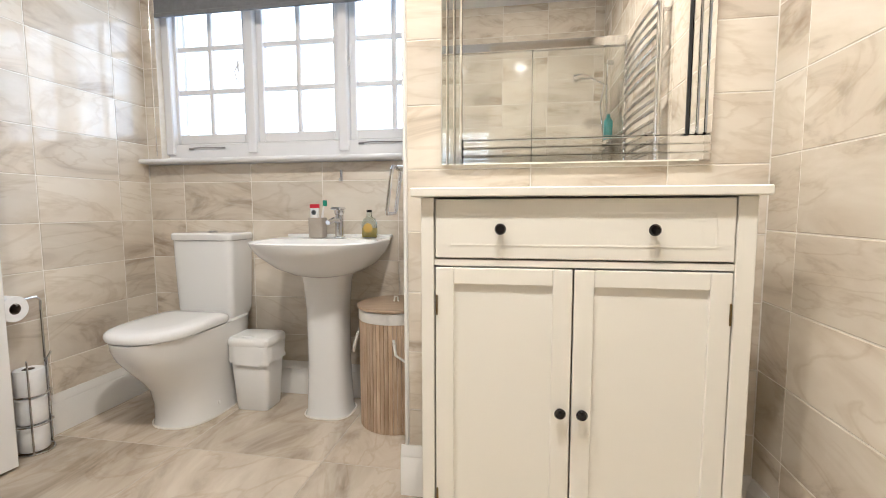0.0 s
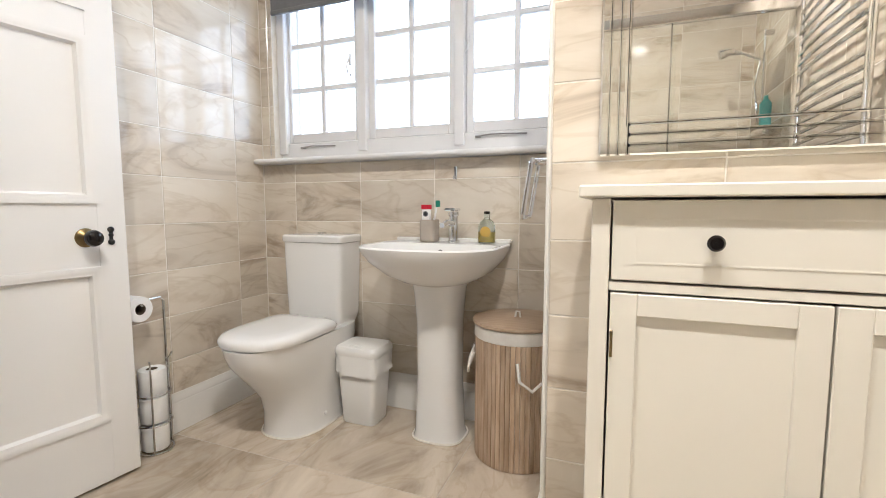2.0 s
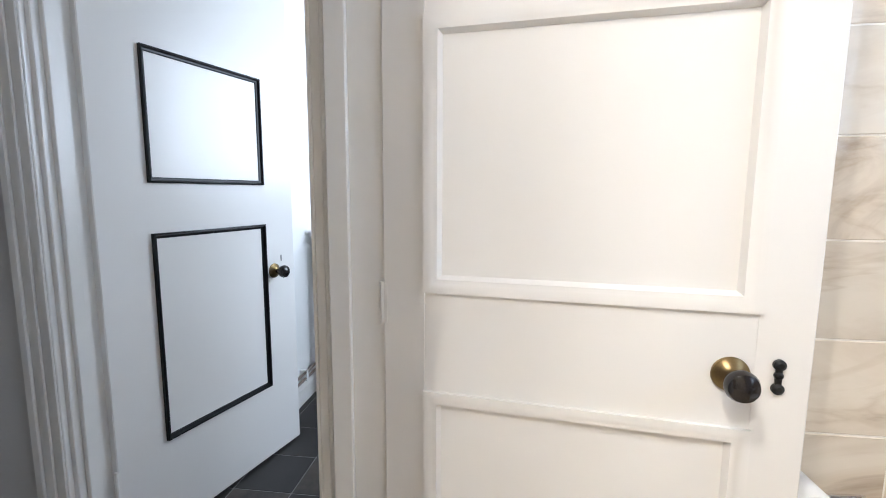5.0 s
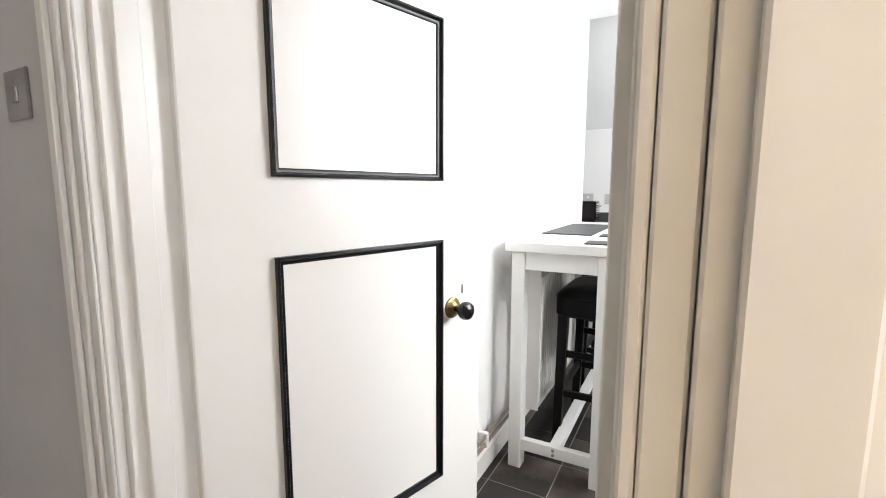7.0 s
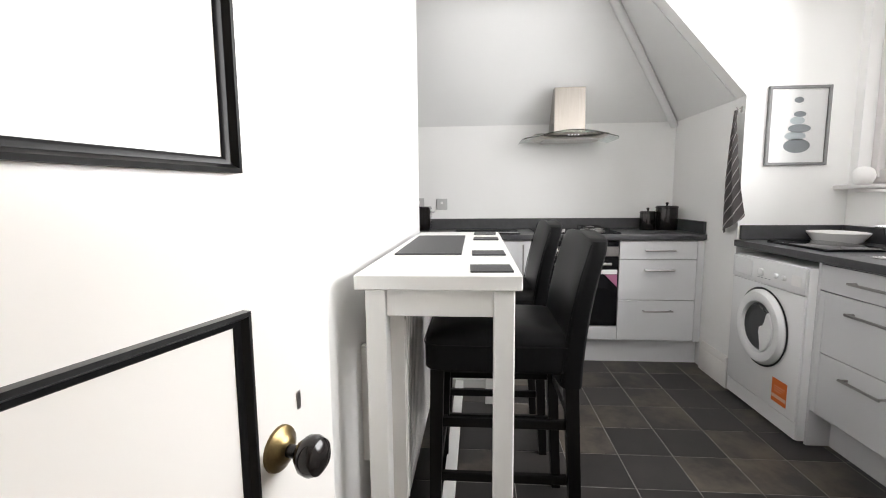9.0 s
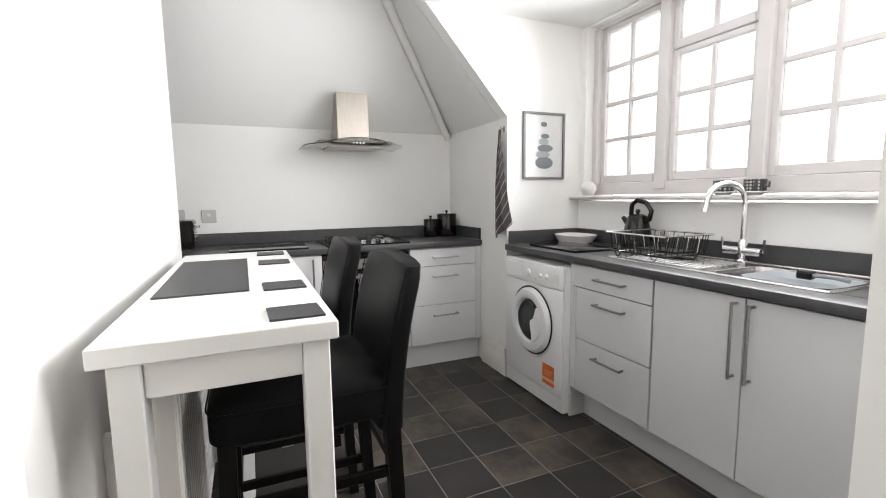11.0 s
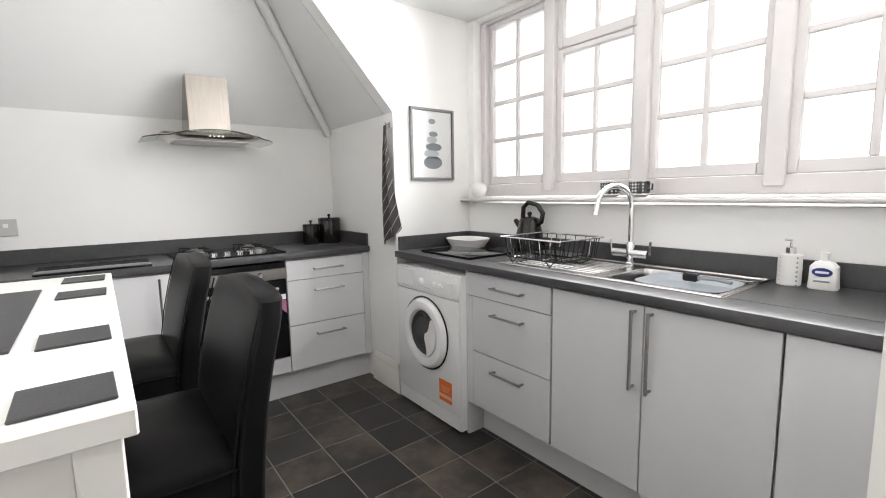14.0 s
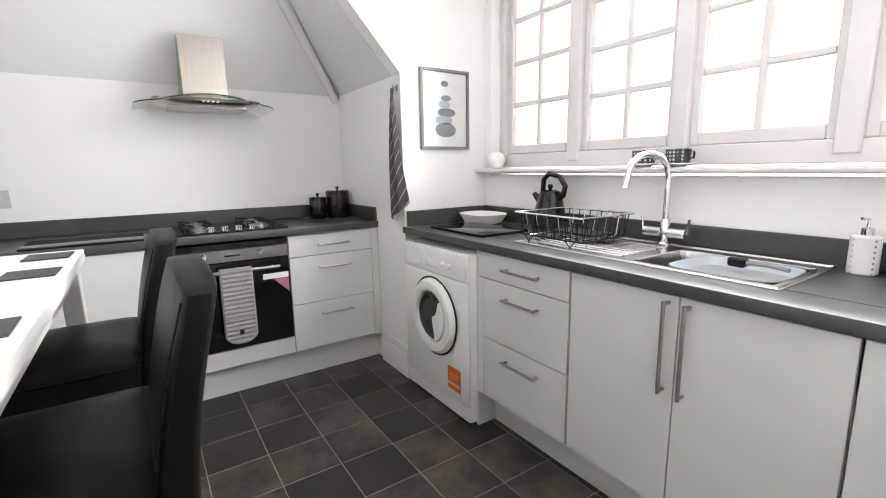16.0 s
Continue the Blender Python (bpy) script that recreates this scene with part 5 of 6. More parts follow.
flat_board("chopping_board", -5.20, 0.62, 0.28, 0.46, WT, 0.012, M_GLASSBLACK, "black glass chopping board lying on the worktop", "chopping board")
flat_board("chopping_board", -4.30, 2.30, 0.44, 0.30, WT, 0.014, M_GLASSBLACK, "black glass worktop saver lying above the washing machine", "chopping board")


def hood():
    cy = 1.222
    h = thing("cooker_hood", (-5.45, cy, 1.57), "steel chimney cooker hood with a curved glass canopy", "cooker hood")
    rings = []
    for z, x1 in ((1.615, -5.33), (1.70, -5.33), (1.962, -5.342)):
        rings.append([(-5.60 if z < 1.72 else -5.42, cy - 0.110, z), (x1, cy - 0.110, z), (x1, cy + 0.110, z), (-5.60 if z < 1.72 else -5.42, cy + 0.110, z)])
    bm = loft(bmesh.new(), rings)
    part("chimney", bm, M_HOOD, h)
    n = 20
    top, bot = [], []
    for i in range(n + 1):
        u = -1 + 2 * i / n
        y = cy + u * 0.345
        top.append((y, 1.634 - 0.040 * u * u))
    prof = top + [(y, z - 0.006) for y, z in reversed(top)]
    rings = []
    for k in range(9):
        v = k / 8
        x = -5.60 + v * 0.48
        s = 1.0 if v < 0.55 else math.sqrt(max(0.05, 1 - ((v - 0.55) / 0.47) ** 2 * 0.55))
        rings.append([(x, cy + (y - cy) * s, z) for y, z in prof])
    part("glass_canopy", loft(bmesh.new(), rings), M_GREENGLASS, h, "curved clear glass canopy")
    rings = [squircle(-5.38, cy, z, 0.20 * k, 0.265 * k, 28, 6) for z, k in ((1.585, 0.80), (1.588, 0.85), (1.604, 0.98), (1.618, 1.0), (1.6255, 0.6))]
    bd = part("body", loft(bmesh.new(), rings), M_HOOD, h)
    for k in range(4):
        lpart("button", [(0.006, 0), (0.006, 0.004), (0.001, 0.005)], (-5.186, cy - 0.035 + 0.022 * k, 1.603), M_CHROME, bd, 12, 'x')
    bpart("filter", (-5.52, cy - 0.19, 1.580), (-5.24, cy + 0.19, 1.584), M_STEEL, bd, 0)


hood()


def oven_mitt():
    m = thing("oven_glove", (-5.01, 1.23, 0.3), "grey quilted double oven glove hung over the oven handle", "oven glove")
    X = -5.012
    for y0, y1, z0, z1, nm in ((1.150, 1.315, 0.318, 0.730, "pad"),):
        bm = bmesh.new()
        n = 34
        rings = []
        for k in range(n + 1):
            z = z0 + (z1 - z0) * k / n
            bulge = 0.004 * abs(math.sin(k * math.pi / 2)) + 0.006
            w = 0.5 * (y1 - y0)
            cut = max(0.0, 1 - (z - z0) / 0.05)
            ww = w * math.sqrt(max(0.05, 1 - cut * cut * 0.9))
            c = (y0 + y1) / 2
            rings.append([(X + bulge, c - ww * 0.9, z), (X + bulge, c + ww * 0.9, z), (X + 0.002, c + ww, z), (X - 0.003, c + ww, z), (X - 0.003, c - ww, z), (X + 0.002, c - ww, z)])
        part("front_pad", loft(bm, rings), M_MITT, m)
    bpart("fold", (X - 0.024, 1.152, 0.7255), (X + 0.006, 1.313, 0.735), M_MITT, m, 0.004)
    bpart("back_pad", (X - 0.040, 1.155, 0.45), (X - 0.031, 1.31, 0.7255), M_MITT, m, 0.003)
    bpart("pocket_edge", (X + 0.009, 1.155, 0.462), (X + 0.0125, 1.31, 0.470), M_MITT, m, 0.001)
    bpart("tag", (X + 0.0105, 1.222, 0.372), (X + 0.013, 1.244, 0.398), M_BLACKPAINT, m, 0.001, "small black printed tag")


oven_mitt()


def canister(x, y, r, h, lab):
    c = thing("canister", (x, y, WT), lab, "canister", "canisters by the hob")
    lpart("body", [(r * 0.97, WT), (r, WT + 0.006), (r, WT + h - 0.004), (r * 0.98, WT + h)], (x, y, 0), M_KNOB, c, 28)
    l = lpart("lid", [(r * 1.03, WT + h + 0.0005), (r * 1.03, WT + h + 0.010), (r * 0.9, WT + h + 0.018), (0.001, WT + h + 0.020)], (x, y, 0), M_KNOB, c, 28)
    lpart("finial", [(0.007, WT + h + 0.018), (0.006, WT + h + 0.026), (0.012, WT + h + 0.034), (0.009, WT + h + 0.043), (0.001, WT + h + 0.045)], (x, y, 0), M_KNOB, l, 14)


canister(-5.47, 1.99, 0.078, 0.165, "large glossy black lidded canister on the worktop")
canister(-5.47, 1.85, 0.056, 0.125, "small glossy black lidded canister on the worktop")


def toaster():
    t = thing("toaster", (-5.42, 0.05, WT), "black ribbed toaster with chrome trim on the worktop", "toaster")
    part("body", box(bmesh.new(), (-5.56, -0.10, WT + 0.008), (-5.36, 0.185, WT + 0.19), 0.02, 3), M_KNOB, t)
    for k in range(7):
        bpart("rib", (-5.545, 0.185, WT + 0.03 + k * 0.021), (-5.375, 0.190, WT + 0.041 + k * 0.021), M_CHROME, t, 0.002)
    bpart("base", (-5.55, -0.09, WT), (-5.37, 0.175, WT + 0.009), M_DARK, t, 0)
    bpart("lever", (-5.475, 0.19, WT + 0.14), (-5.445, 0.215, WT + 0.155), M_CHROME, t, 0.003)


toaster()


def socket(y0, y1, z):
    s = thing("socket_outlet", (-5.615, (y0 + y1) / 2, z), "pale grey wall socket plate", "socket", "wall sockets")
    bpart("plate", (-5.6198, y0, z - 0.045), (-5.612, y1, z + 0.045), M_SOCKET, s, 0.002)
    bpart("rocker", (-5.612, (y0 + y1) / 2 - 0.01, z + 0.0), (-5.609, (y0 + y1) / 2 + 0.01, z + 0.02), M_PLASTICW, s, 0.001)


socket(0.215, 0.305, 1.12)
socket(0.02, 0.115, 1.125)


def bar_table():
    x0, x1, y0, y1, zt = -4.455, -3.055, 0.232, 0.672, 0.984
    t = thing("bar_table", (-3.73, 0.455, 0), "tall white bar table with square legs", "table")
    bpart("tabletop", (x0, y0, zt - 0.040), (x1, y1, zt), M_TABLE, t, 0.003)
    for lx in (x0 + 0.012, x1 - 0.012 - 0.062):
        for ly in (y0 + 0.026, y1 - 0.018 - 0.055):
            bpart("leg", (lx, ly, 0), (lx + 0.062, ly + 0.055, zt - 0.0405), M_TABLE, t, 0.003)
    for lx in (x0 + 0.020, x1 - 0.045):
        bpart("apron", (lx, y0 + 0.0815, zt - 0.115), (lx + 0.022, y1 - 0.0735, zt - 0.041), M_TABLE, t, 0.002)
        r = bpart("rail", (lx, y0 + 0.0815, 0.085), (lx + 0.03, y1 - 0.0735, 0.135), M_TABLE, t, 0.002)
        for zz in (0.10, 0.12):
            lpart("bolt", [(0.007, 0.030), (0.006, 0.034), (0.001, 0.034)], (lx, (y0 + y1) / 2, zz), M_STEEL, r, 12, 'x')
    for ly in (y0 + 0.04, y1 - 0.06):
        bpart("apron", (x0 + 0.0745, ly, zt - 0.115), (x1 - 0.0745, ly + 0.022, zt - 0.041), M_TABLE, t, 0.002)
    bpart("stretcher", (x0 + 0.0505, (y0 + y1) / 2 - 0.022, 0.09), (x1 - 0.0455, (y0 + y1) / 2 + 0.022, 0.13), M_TABLE, t, 0.002)
    return zt


TZ = bar_table()


def slate(name, cx, cy, w, d, rot, label, category):
    s = thing(name, (0, 0, 0), label, category, category + "s on the bar table", local=pose(cx, cy, TZ, 0, 0, rot))
    part("slab", box(bmesh.new(), (-w / 2, -d / 2, 0), (w / 2, d / 2, 0.005), 0.0015), M_MAT, s)


for cx, rot in ((-3.160, 1.5), (-3.50, 1), (-4.03, -1), (-4.33, -2)):
    slate("coaster", cx, 0.594, 0.118, 0.116, rot, "square black slate coaster on the white table", "coaster")
slate("placemat", -3.82, 0.380, 0.72, 0.235, 0.5, "long black slate table runner on the white table", "placemat")


def stool_at():
    """Bar stool in its own coordinates: front towards -y, origin under the seat's middle."""
    s = thing("bar_stool", (0, 0, 0), "black leather bar stool with a tall padded back", "bar stool", "bar stools at the table", local=pose(-3.475, 0.63, 0))
    w = 0.220
    rings = [squircle(0, 0.0, z, w * k, 0.245 * k, 36, 8) for z, k in ((0.640, 0.97), (0.648, 1.0), (0.715, 1.0), (0.738, 0.98), (0.752, 0.93), (0.764, 0.80), (0.772, 0.55), (0.775, 0.25))]
    seat = part("seat", loft(bmesh.new(), rings), M_BLACK, s)
    ring = squircle(0, 0.0, 0.727, w * 1.003, 0.2458, 32, 9)
    tpart("seam", ring, 0.0022, M_BLACK, seat, 6, True)
    rings = []
    for k in range(17):
        v = k / 16
        z = 0.60 + v * 0.464
        lean = 0.215 + 0.02 * v + 0.055 * v * v
        t = 0.040 - 0.008 * v
        hw = (w + 0.004) * (1 if v < 0.88 else 1 - 0.10 * ((v - 0.88) / 0.12) ** 2)
        rings.append([Vector((p.x, p.y, z - 0.020 * (p.x / w) ** 2 * max(0, v - 0.5) * 2)) for p in squircle(0, lean, z, hw, t, 32, 5)])
    top = rings[-1]
    mid = sum(top, Vector()) / len(top)
    for k, dz in ((0.93, 0.005), (0.80, 0.008), (0.5, 0.010)):
        rings.append([mid + (p - mid) * k + Vector((0, 0, dz)) for p in top])
    back = part("backrest", loft(bmesh.new(), rings), M_BLACK, s)
    for sx in (-1, 1):
        pts = [(sx * (w - 0.002), 0.180 + 0.02 * v + 0.055 * v * v + 0.008 * v, 0.62 + 0.432 * v) for v in (0, 0.25, 0.5, 0.75, 0.98)]
        tpart("seam", pts, 0.002, M_BLACK, back, 6)
    for sx in (-1, 1):
        for y0, y1, z1 in ((-0.20, -0.215, 0.648), (0.215, 0.245, 0.605)):
            bm = bmesh.new()
            a, c = 0.021, 0.017
            loft(bm, [[(sx * (w - 0.025) + dx * c, y1 + dy * c, 0) for dx, dy in ((-1, -1), (1, -1), (1, 1), (-1, 1))],
                      [(sx * (w - 0.025) + dx * a, y0 + dy * a, z1) for dx, dy in ((-1, -1), (1, -1), (1, 1), (-1, 1))]])
            part("leg", bm, M_BLACKWOOD, s)
        bpart("side_rail", (sx * (w - 0.025) - 0.009, -0.19, 0.27), (sx * (w - 0.025) + 0.009, 0.21, 0.30), M_BLACKWOOD, s, 0.002)
        bpart("side_rail", (sx * (w - 0.025) - 0.009, -0.19, 0.455), (sx * (w - 0.025) + 0.009, 0.21, 0.485), M_BLACKWOOD, s, 0.002)
    bpart("foot_rail", (-w + 0.03, -0.215, 0.27), (w - 0.03, -0.195, 0.305), M_BLACKWOOD, s, 0.002)
    bpart("back_rail", (-w + 0.03, 0.22, 0.455), (w - 0.03, 0.236, 0.485), M_BLACKWOOD, s, 0.002)
    return s


st = stool_at()
copy_thing(st, pose(-4.10, 0.61, 0))


def radiator():
    r = thing("radiator", (-3.8, 0.30, 0.19), "white double panel radiator on the wall beneath the table", "radiator")
    x0, x1 = -4.36, -3.25
    bpart("rear_panel", (x0, 0.260, 0.19), (x1, 0.272, 0.845), M_GLOSS, r, 0.003)
    bpart("front_panel", (x0, 0.318, 0.19), (x1, 0.330, 0.845), M_GLOSS, r, 0.003)
    n = 32
    for i in range(n):
        a = x0 + (x1 - x0) * i / n
        bpart("fin", (a + 0.004, 0.328, 0.22), (a + (x1 - x0) / n - 0.004, 0.337, 0.81), M_GLOSS, r, 0.003)
    for xx in (x0 - 0.004, x1):
        bpart("end_cap", (xx, 0.257, 0.185), (xx + 0.004, 0.333, 0.852), M_GLOSS, r, 0.002)
    bpart("top_grille", (x0, 0.2725, 0.838), (x1 - 0.0005, 0.3175, 0.846), M_GLOSS, r, 0.001)
    lpart("air_vent", [(0.006, 0), (0.006, 0.012), (0.001, 0.013)], (x1 + 0.004, 0.262, 0.80), M_CHROME, r, 12, 'x')
    for xx in (x0 + 0.1, x1 - 0.1):
        bpart("bracket", (xx, 0.173, 0.3), (xx + 0.03, 0.2595, 0.7), M_GLOSS, r, 0)
    tpart("valve", [(x1 + 0.03, 0.215, 0.12), (x1 + 0.03, 0.265, 0.24), (x1 - 0.003, 0.266, 0.24)], 0.010, M_CHROME, r)
    p = thing("heating_pipe", (-2.8, 0.24, 0.18), "pair of bare metal heating pipes clipped along the wall", "pipe")
    for z in (0.150, 0.185):
        tpart("pipe", [(x1 + 0.02, 0.206, z), (-2.60, 0.206, z)], 0.008, M_COPPER, p)
    for xx in (-2.7, -2.95):
        bpart("clip", (xx, 0.173, 0.135), (xx + 0.02, 0.217, 0.20), M_PLASTICW, p, 0.003)


radiator()


def kettle():
    x, y = -4.045, 2.56
    k = thing("kettle", (x, y, WT), "black pyramid-shaped kettle with an arched handle", "kettle")
    lpart("base", [(0.088, WT), (0.088, WT + 0.0140), (0.08, WT + 0.0180)], (x, y, 0), M_DARK, k, 28)
    lpart("body", [(0.086, WT + 0.0190), (0.088, WT + 0.0300), (0.072, WT + 0.1200), (0.056, WT + 0.1860), (0.050, WT + 0.1980), (0.03, WT + 0.2064), (0.001, WT + 0.2088)], (x, y, 0), M_KNOB, k, 32)
    lpart("lid_knob", [(0.006, WT + 0.2064), (0.014, WT + 0.2220), (0.010, WT + 0.2340), (0.001, WT + 0.2352)], (x, y, 0), M_KNOB, k, 14)
    tpart("spout", [(x - 0.0560, y - 0.01, WT + 0.1500), (x - 0.0952, y - 0.015, WT + 0.1860)], [0.02, 0.012], M_KNOB, k, 12)
    tpart("handle", [(x - 0.0504, y, WT + 0.1860), (x - 0.0448, y, WT + 0.2580), (x - 0.0112, y, WT + 0.2856), (x + 0.0560, y, WT + 0.2736), (x + 0.0952, y, WT + 0.2280), (x + 0.0840, y, WT + 0.1800), (x + 0.0616, y, WT + 0.1680)], 0.013, M_KNOB, k, 12)
    tpart("cord", [(x - 0.0896, y + 0.02, WT + 0.0060), (x - 0.13, y + 0.04, WT + 0.0300), (x - 0.18, y + 0.07, WT + 0.0150), (x - 0.22, y + 0.09, WT + 0.0040)], 0.003, M_DARK, k, 6)
    b = thing("bowl", (-4.52, 2.52, WT), "shallow cream ceramic bowl on the worktop", "bowl")
    rings = [squircle(-4.53, 2.52, WT + z, r * 1.22, r * 1.0, 36, 2.6) for z, r in ((0, 0.075), (0.004, 0.09), (0.055, 0.118), (0.058, 0.115), (0.052, 0.110), (0.012, 0.085), (0.010, 0.03))]
    part("bowl_body", loft(bmesh.new(), rings), M_PLASTICW, b)


kettle()


def dish_rack():
    x0, x1, y0, y1, z = -3.925, -3.56, 2.215, 2.53, WT + 0.003
    r = thing("dish_rack", (-3.74, 2.37, WT), "black and chrome wire dish drying rack on the drainer", "dish rack")

    def rect(a, zz):
        return [(x0 + a, y0 + a, zz), (x1 - a, y0 + a, zz), (x1 - a, y1 - a, zz), (x0 + a, y1 - a, zz)]
    tpart("top_rim", rect(0, z + 0.125), 0.0045, M_CHROME, r, 8, True)
    tpart("floor_rim", rect(0.02, z + 0.03), 0.0035, M_IRON, r, 8, True)
    n = 11
    for i in range(n):
        u = (i + 0.5) / n
        x = x0 + 0.02 + (x1 - x0 - 0.04) * u
        tpart("wire", [(x, y0 + 0.001, z + 0.125), (x, y0 + 0.02, z + 0.03), (x, y1 - 0.02, z + 0.03), (x, y1 - 0.001, z + 0.125)], 0.0025, M_CHROME if i % 2 else M_IRON, r, 6)
    for i in range(8):
        y = y0 + 0.03 + (y1 - y0 - 0.06) * i / 7
        tpart("wire", [(x0 + 0.001, y, z + 0.125), (x0 + 0.02, y, z + 0.03), (x0 + 0.022, y, z + 0.03)], 0.0025, M_IRON, r, 6)
        tpart("wire", [(x1 - 0.001, y, z + 0.125), (x1 - 0.02, y, z + 0.03), (x1 - 0.022, y, z + 0.03)], 0.0025, M_IRON, r, 6)
    for fx in (x0 + 0.04, x1 - 0.10):
        for fy in (y0 + 0.02, y1 - 0.02):
            tpart("foot", [(fx, fy, z + 0.03), (fx + 0.025, fy, z + 0.003), (fx + 0.05, fy, z + 0.03)], 0.003, M_IRON, r, 6)
    cx0, cx1 = -3.80, -3.60
    tpart("cutlery_basket_rim", [(cx0, y0 + 0.01, z + 0.09), (cx1, y0 + 0.01, z + 0.09), (cx1, y0 + 0.08, z + 0.09), (cx0, y0 + 0.08, z + 0.09)], 0.003, M_IRON, r, 6, True)
    for i in range(9):
        x = cx0 + (cx1 - cx0) * i / 8
        tpart("cutlery_wire", [(x, y0 + 0.01, z + 0.09), (x, y0 + 0.012, z + 0.035), (x, y0 + 0.078, z + 0.035), (x, y0 + 0.08, z + 0.09)], 0.002, M_IRON, r, 6)
    p = thing("baking_tray", (-3.72, 2.46, WT + 0.04), "dark tray lying in the dish rack", "tray")
    bpart("tray", (-3.86, 2.36, z + 0.034), (-3.62, 2.49, z + 0.042), M_IRON, p, 0.002)


dish_rack()


def sill_things():
    zs = 1.2285
    for k, x in enumerate((-3.615, -3.465)):
        s = thing("saucer", (x, 2.66, zs), "white saucer on the window sill", "saucer", "cups and saucers on the sill")
        lpart("dish", [(0.03, zs), (0.035, zs + 0.004), (0.072, zs + 0.012), (0.070, zs + 0.015), (0.03, zs + 0.008), (0.001, zs + 0.008)], (x, 2.66, 0), M_CERAMIC, s, 30)
        c = thing("cup", (x, 2.66, zs + 0.008), "black and white patterned cup on a saucer", "cup", "cups and saucers on the sill")
        lpart("cup_body", [(0.040, zs + 0.0085), (0.045, zs + 0.013), (0.047, zs + 0.070), (0.045, zs + 0.071), (0.042, zs + 0.02), (0.001, zs + 0.018)], (x, 2.66, 0), M_CUP, c, 28)
        tpart("handle", [(x + 0.046, 2.655, zs + 0.060), (x + 0.072, 2.645, zs + 0.057), (x + 0.070, 2.645, zs + 0.035), (x + 0.045, 2.655, zs + 0.03)], 0.005, M_CUP, c, 8)
    b = thing("smart_speaker", (-4.575, 2.66, zs), "white ball-shaped speaker on the window sill", "speaker")
    lpart("shell", [(0.025, zs), (0.040, zs + 0.012), (0.050, zs + 0.035), (0.051, zs + 0.055), (0.043, zs + 0.08), (0.028, zs + 0.094), (0.001, zs + 0.099)], (-4.575, 2.66, 0), M_PLASTICW, b, 28)


sill_things()


def dispensers():
    x, y = -2.852, 2.59
    d = thing("soap_dispenser", (x, y, WT), "patterned ceramic soap dispenser with a chrome pump", "soap dispenser")
    lpart("bottle", [(0.033, WT), (0.036, WT + 0.004), (0.036, WT + 0.108), (0.032, WT + 0.112), (0.015, WT + 0.113)], (x, y, 0), M_DISP, d, 28)
    lpart("collar", [(0.016, WT + 0.1135), (0.016, WT + 0.134), (0.010, WT + 0.137)], (x, y, 0), M_CHROME, d, 18)
    tpart("pump", [(x, y, WT + 0.134), (x, y, WT + 0.160), (x - 0.012, y - 0.02, WT + 0.162)], 0.0045, M_CHROME, d)
    x = -2.755
    s = thing("hand_wash_bottle", (x, y, WT), "white plastic hand wash bottle with a navy oval label", "bottle")
    rings = [squircle(x, y, WT + z, a, b, 26, 4) for z, a, b in ((0, 0.039, 0.026), (0.005, 0.042, 0.028), (0.03, 0.040, 0.028), (0.078, 0.038, 0.028), (0.092, 0.026, 0.022), (0.098, 0.012, 0.012), (0.116, 0.011, 0.011))]
    part("bottle_body", loft(bmesh.new(), rings), M_PLASTICW, s)
    lpart("cap", [(0.013, WT + 0.1165), (0.013, WT + 0.124), (0.009, WT + 0.126)], (x, y, 0), M_PLASTICW, s, 16)
    bm = bmesh.new()
    ring = [(x + 0.028 * math.cos(a * 0.2618), WT + 0.060 + 0.015 * math.sin(a * 0.2618)) for a in range(24)]
    loft(bm, [[(a, y - 0.0295, b) for a, b in ring], [(a, y - 0.0282, b) for a, b in ring]])
    part("label", bm, M_NAVY, s, "navy blue oval label")
    bpart("label_bar", (x - 0.018, y - 0.0305, WT + 0.056), (x + 0.018, y - 0.0297, WT + 0.064), M_WHITEPAPER, s, 0)
    bpart("label_stripe", (x - 0.022, y - 0.0300, WT + 0.026), (x + 0.022, y - 0.0282, WT + 0.032), M_GREYPRINT, s, 0)


dispensers()


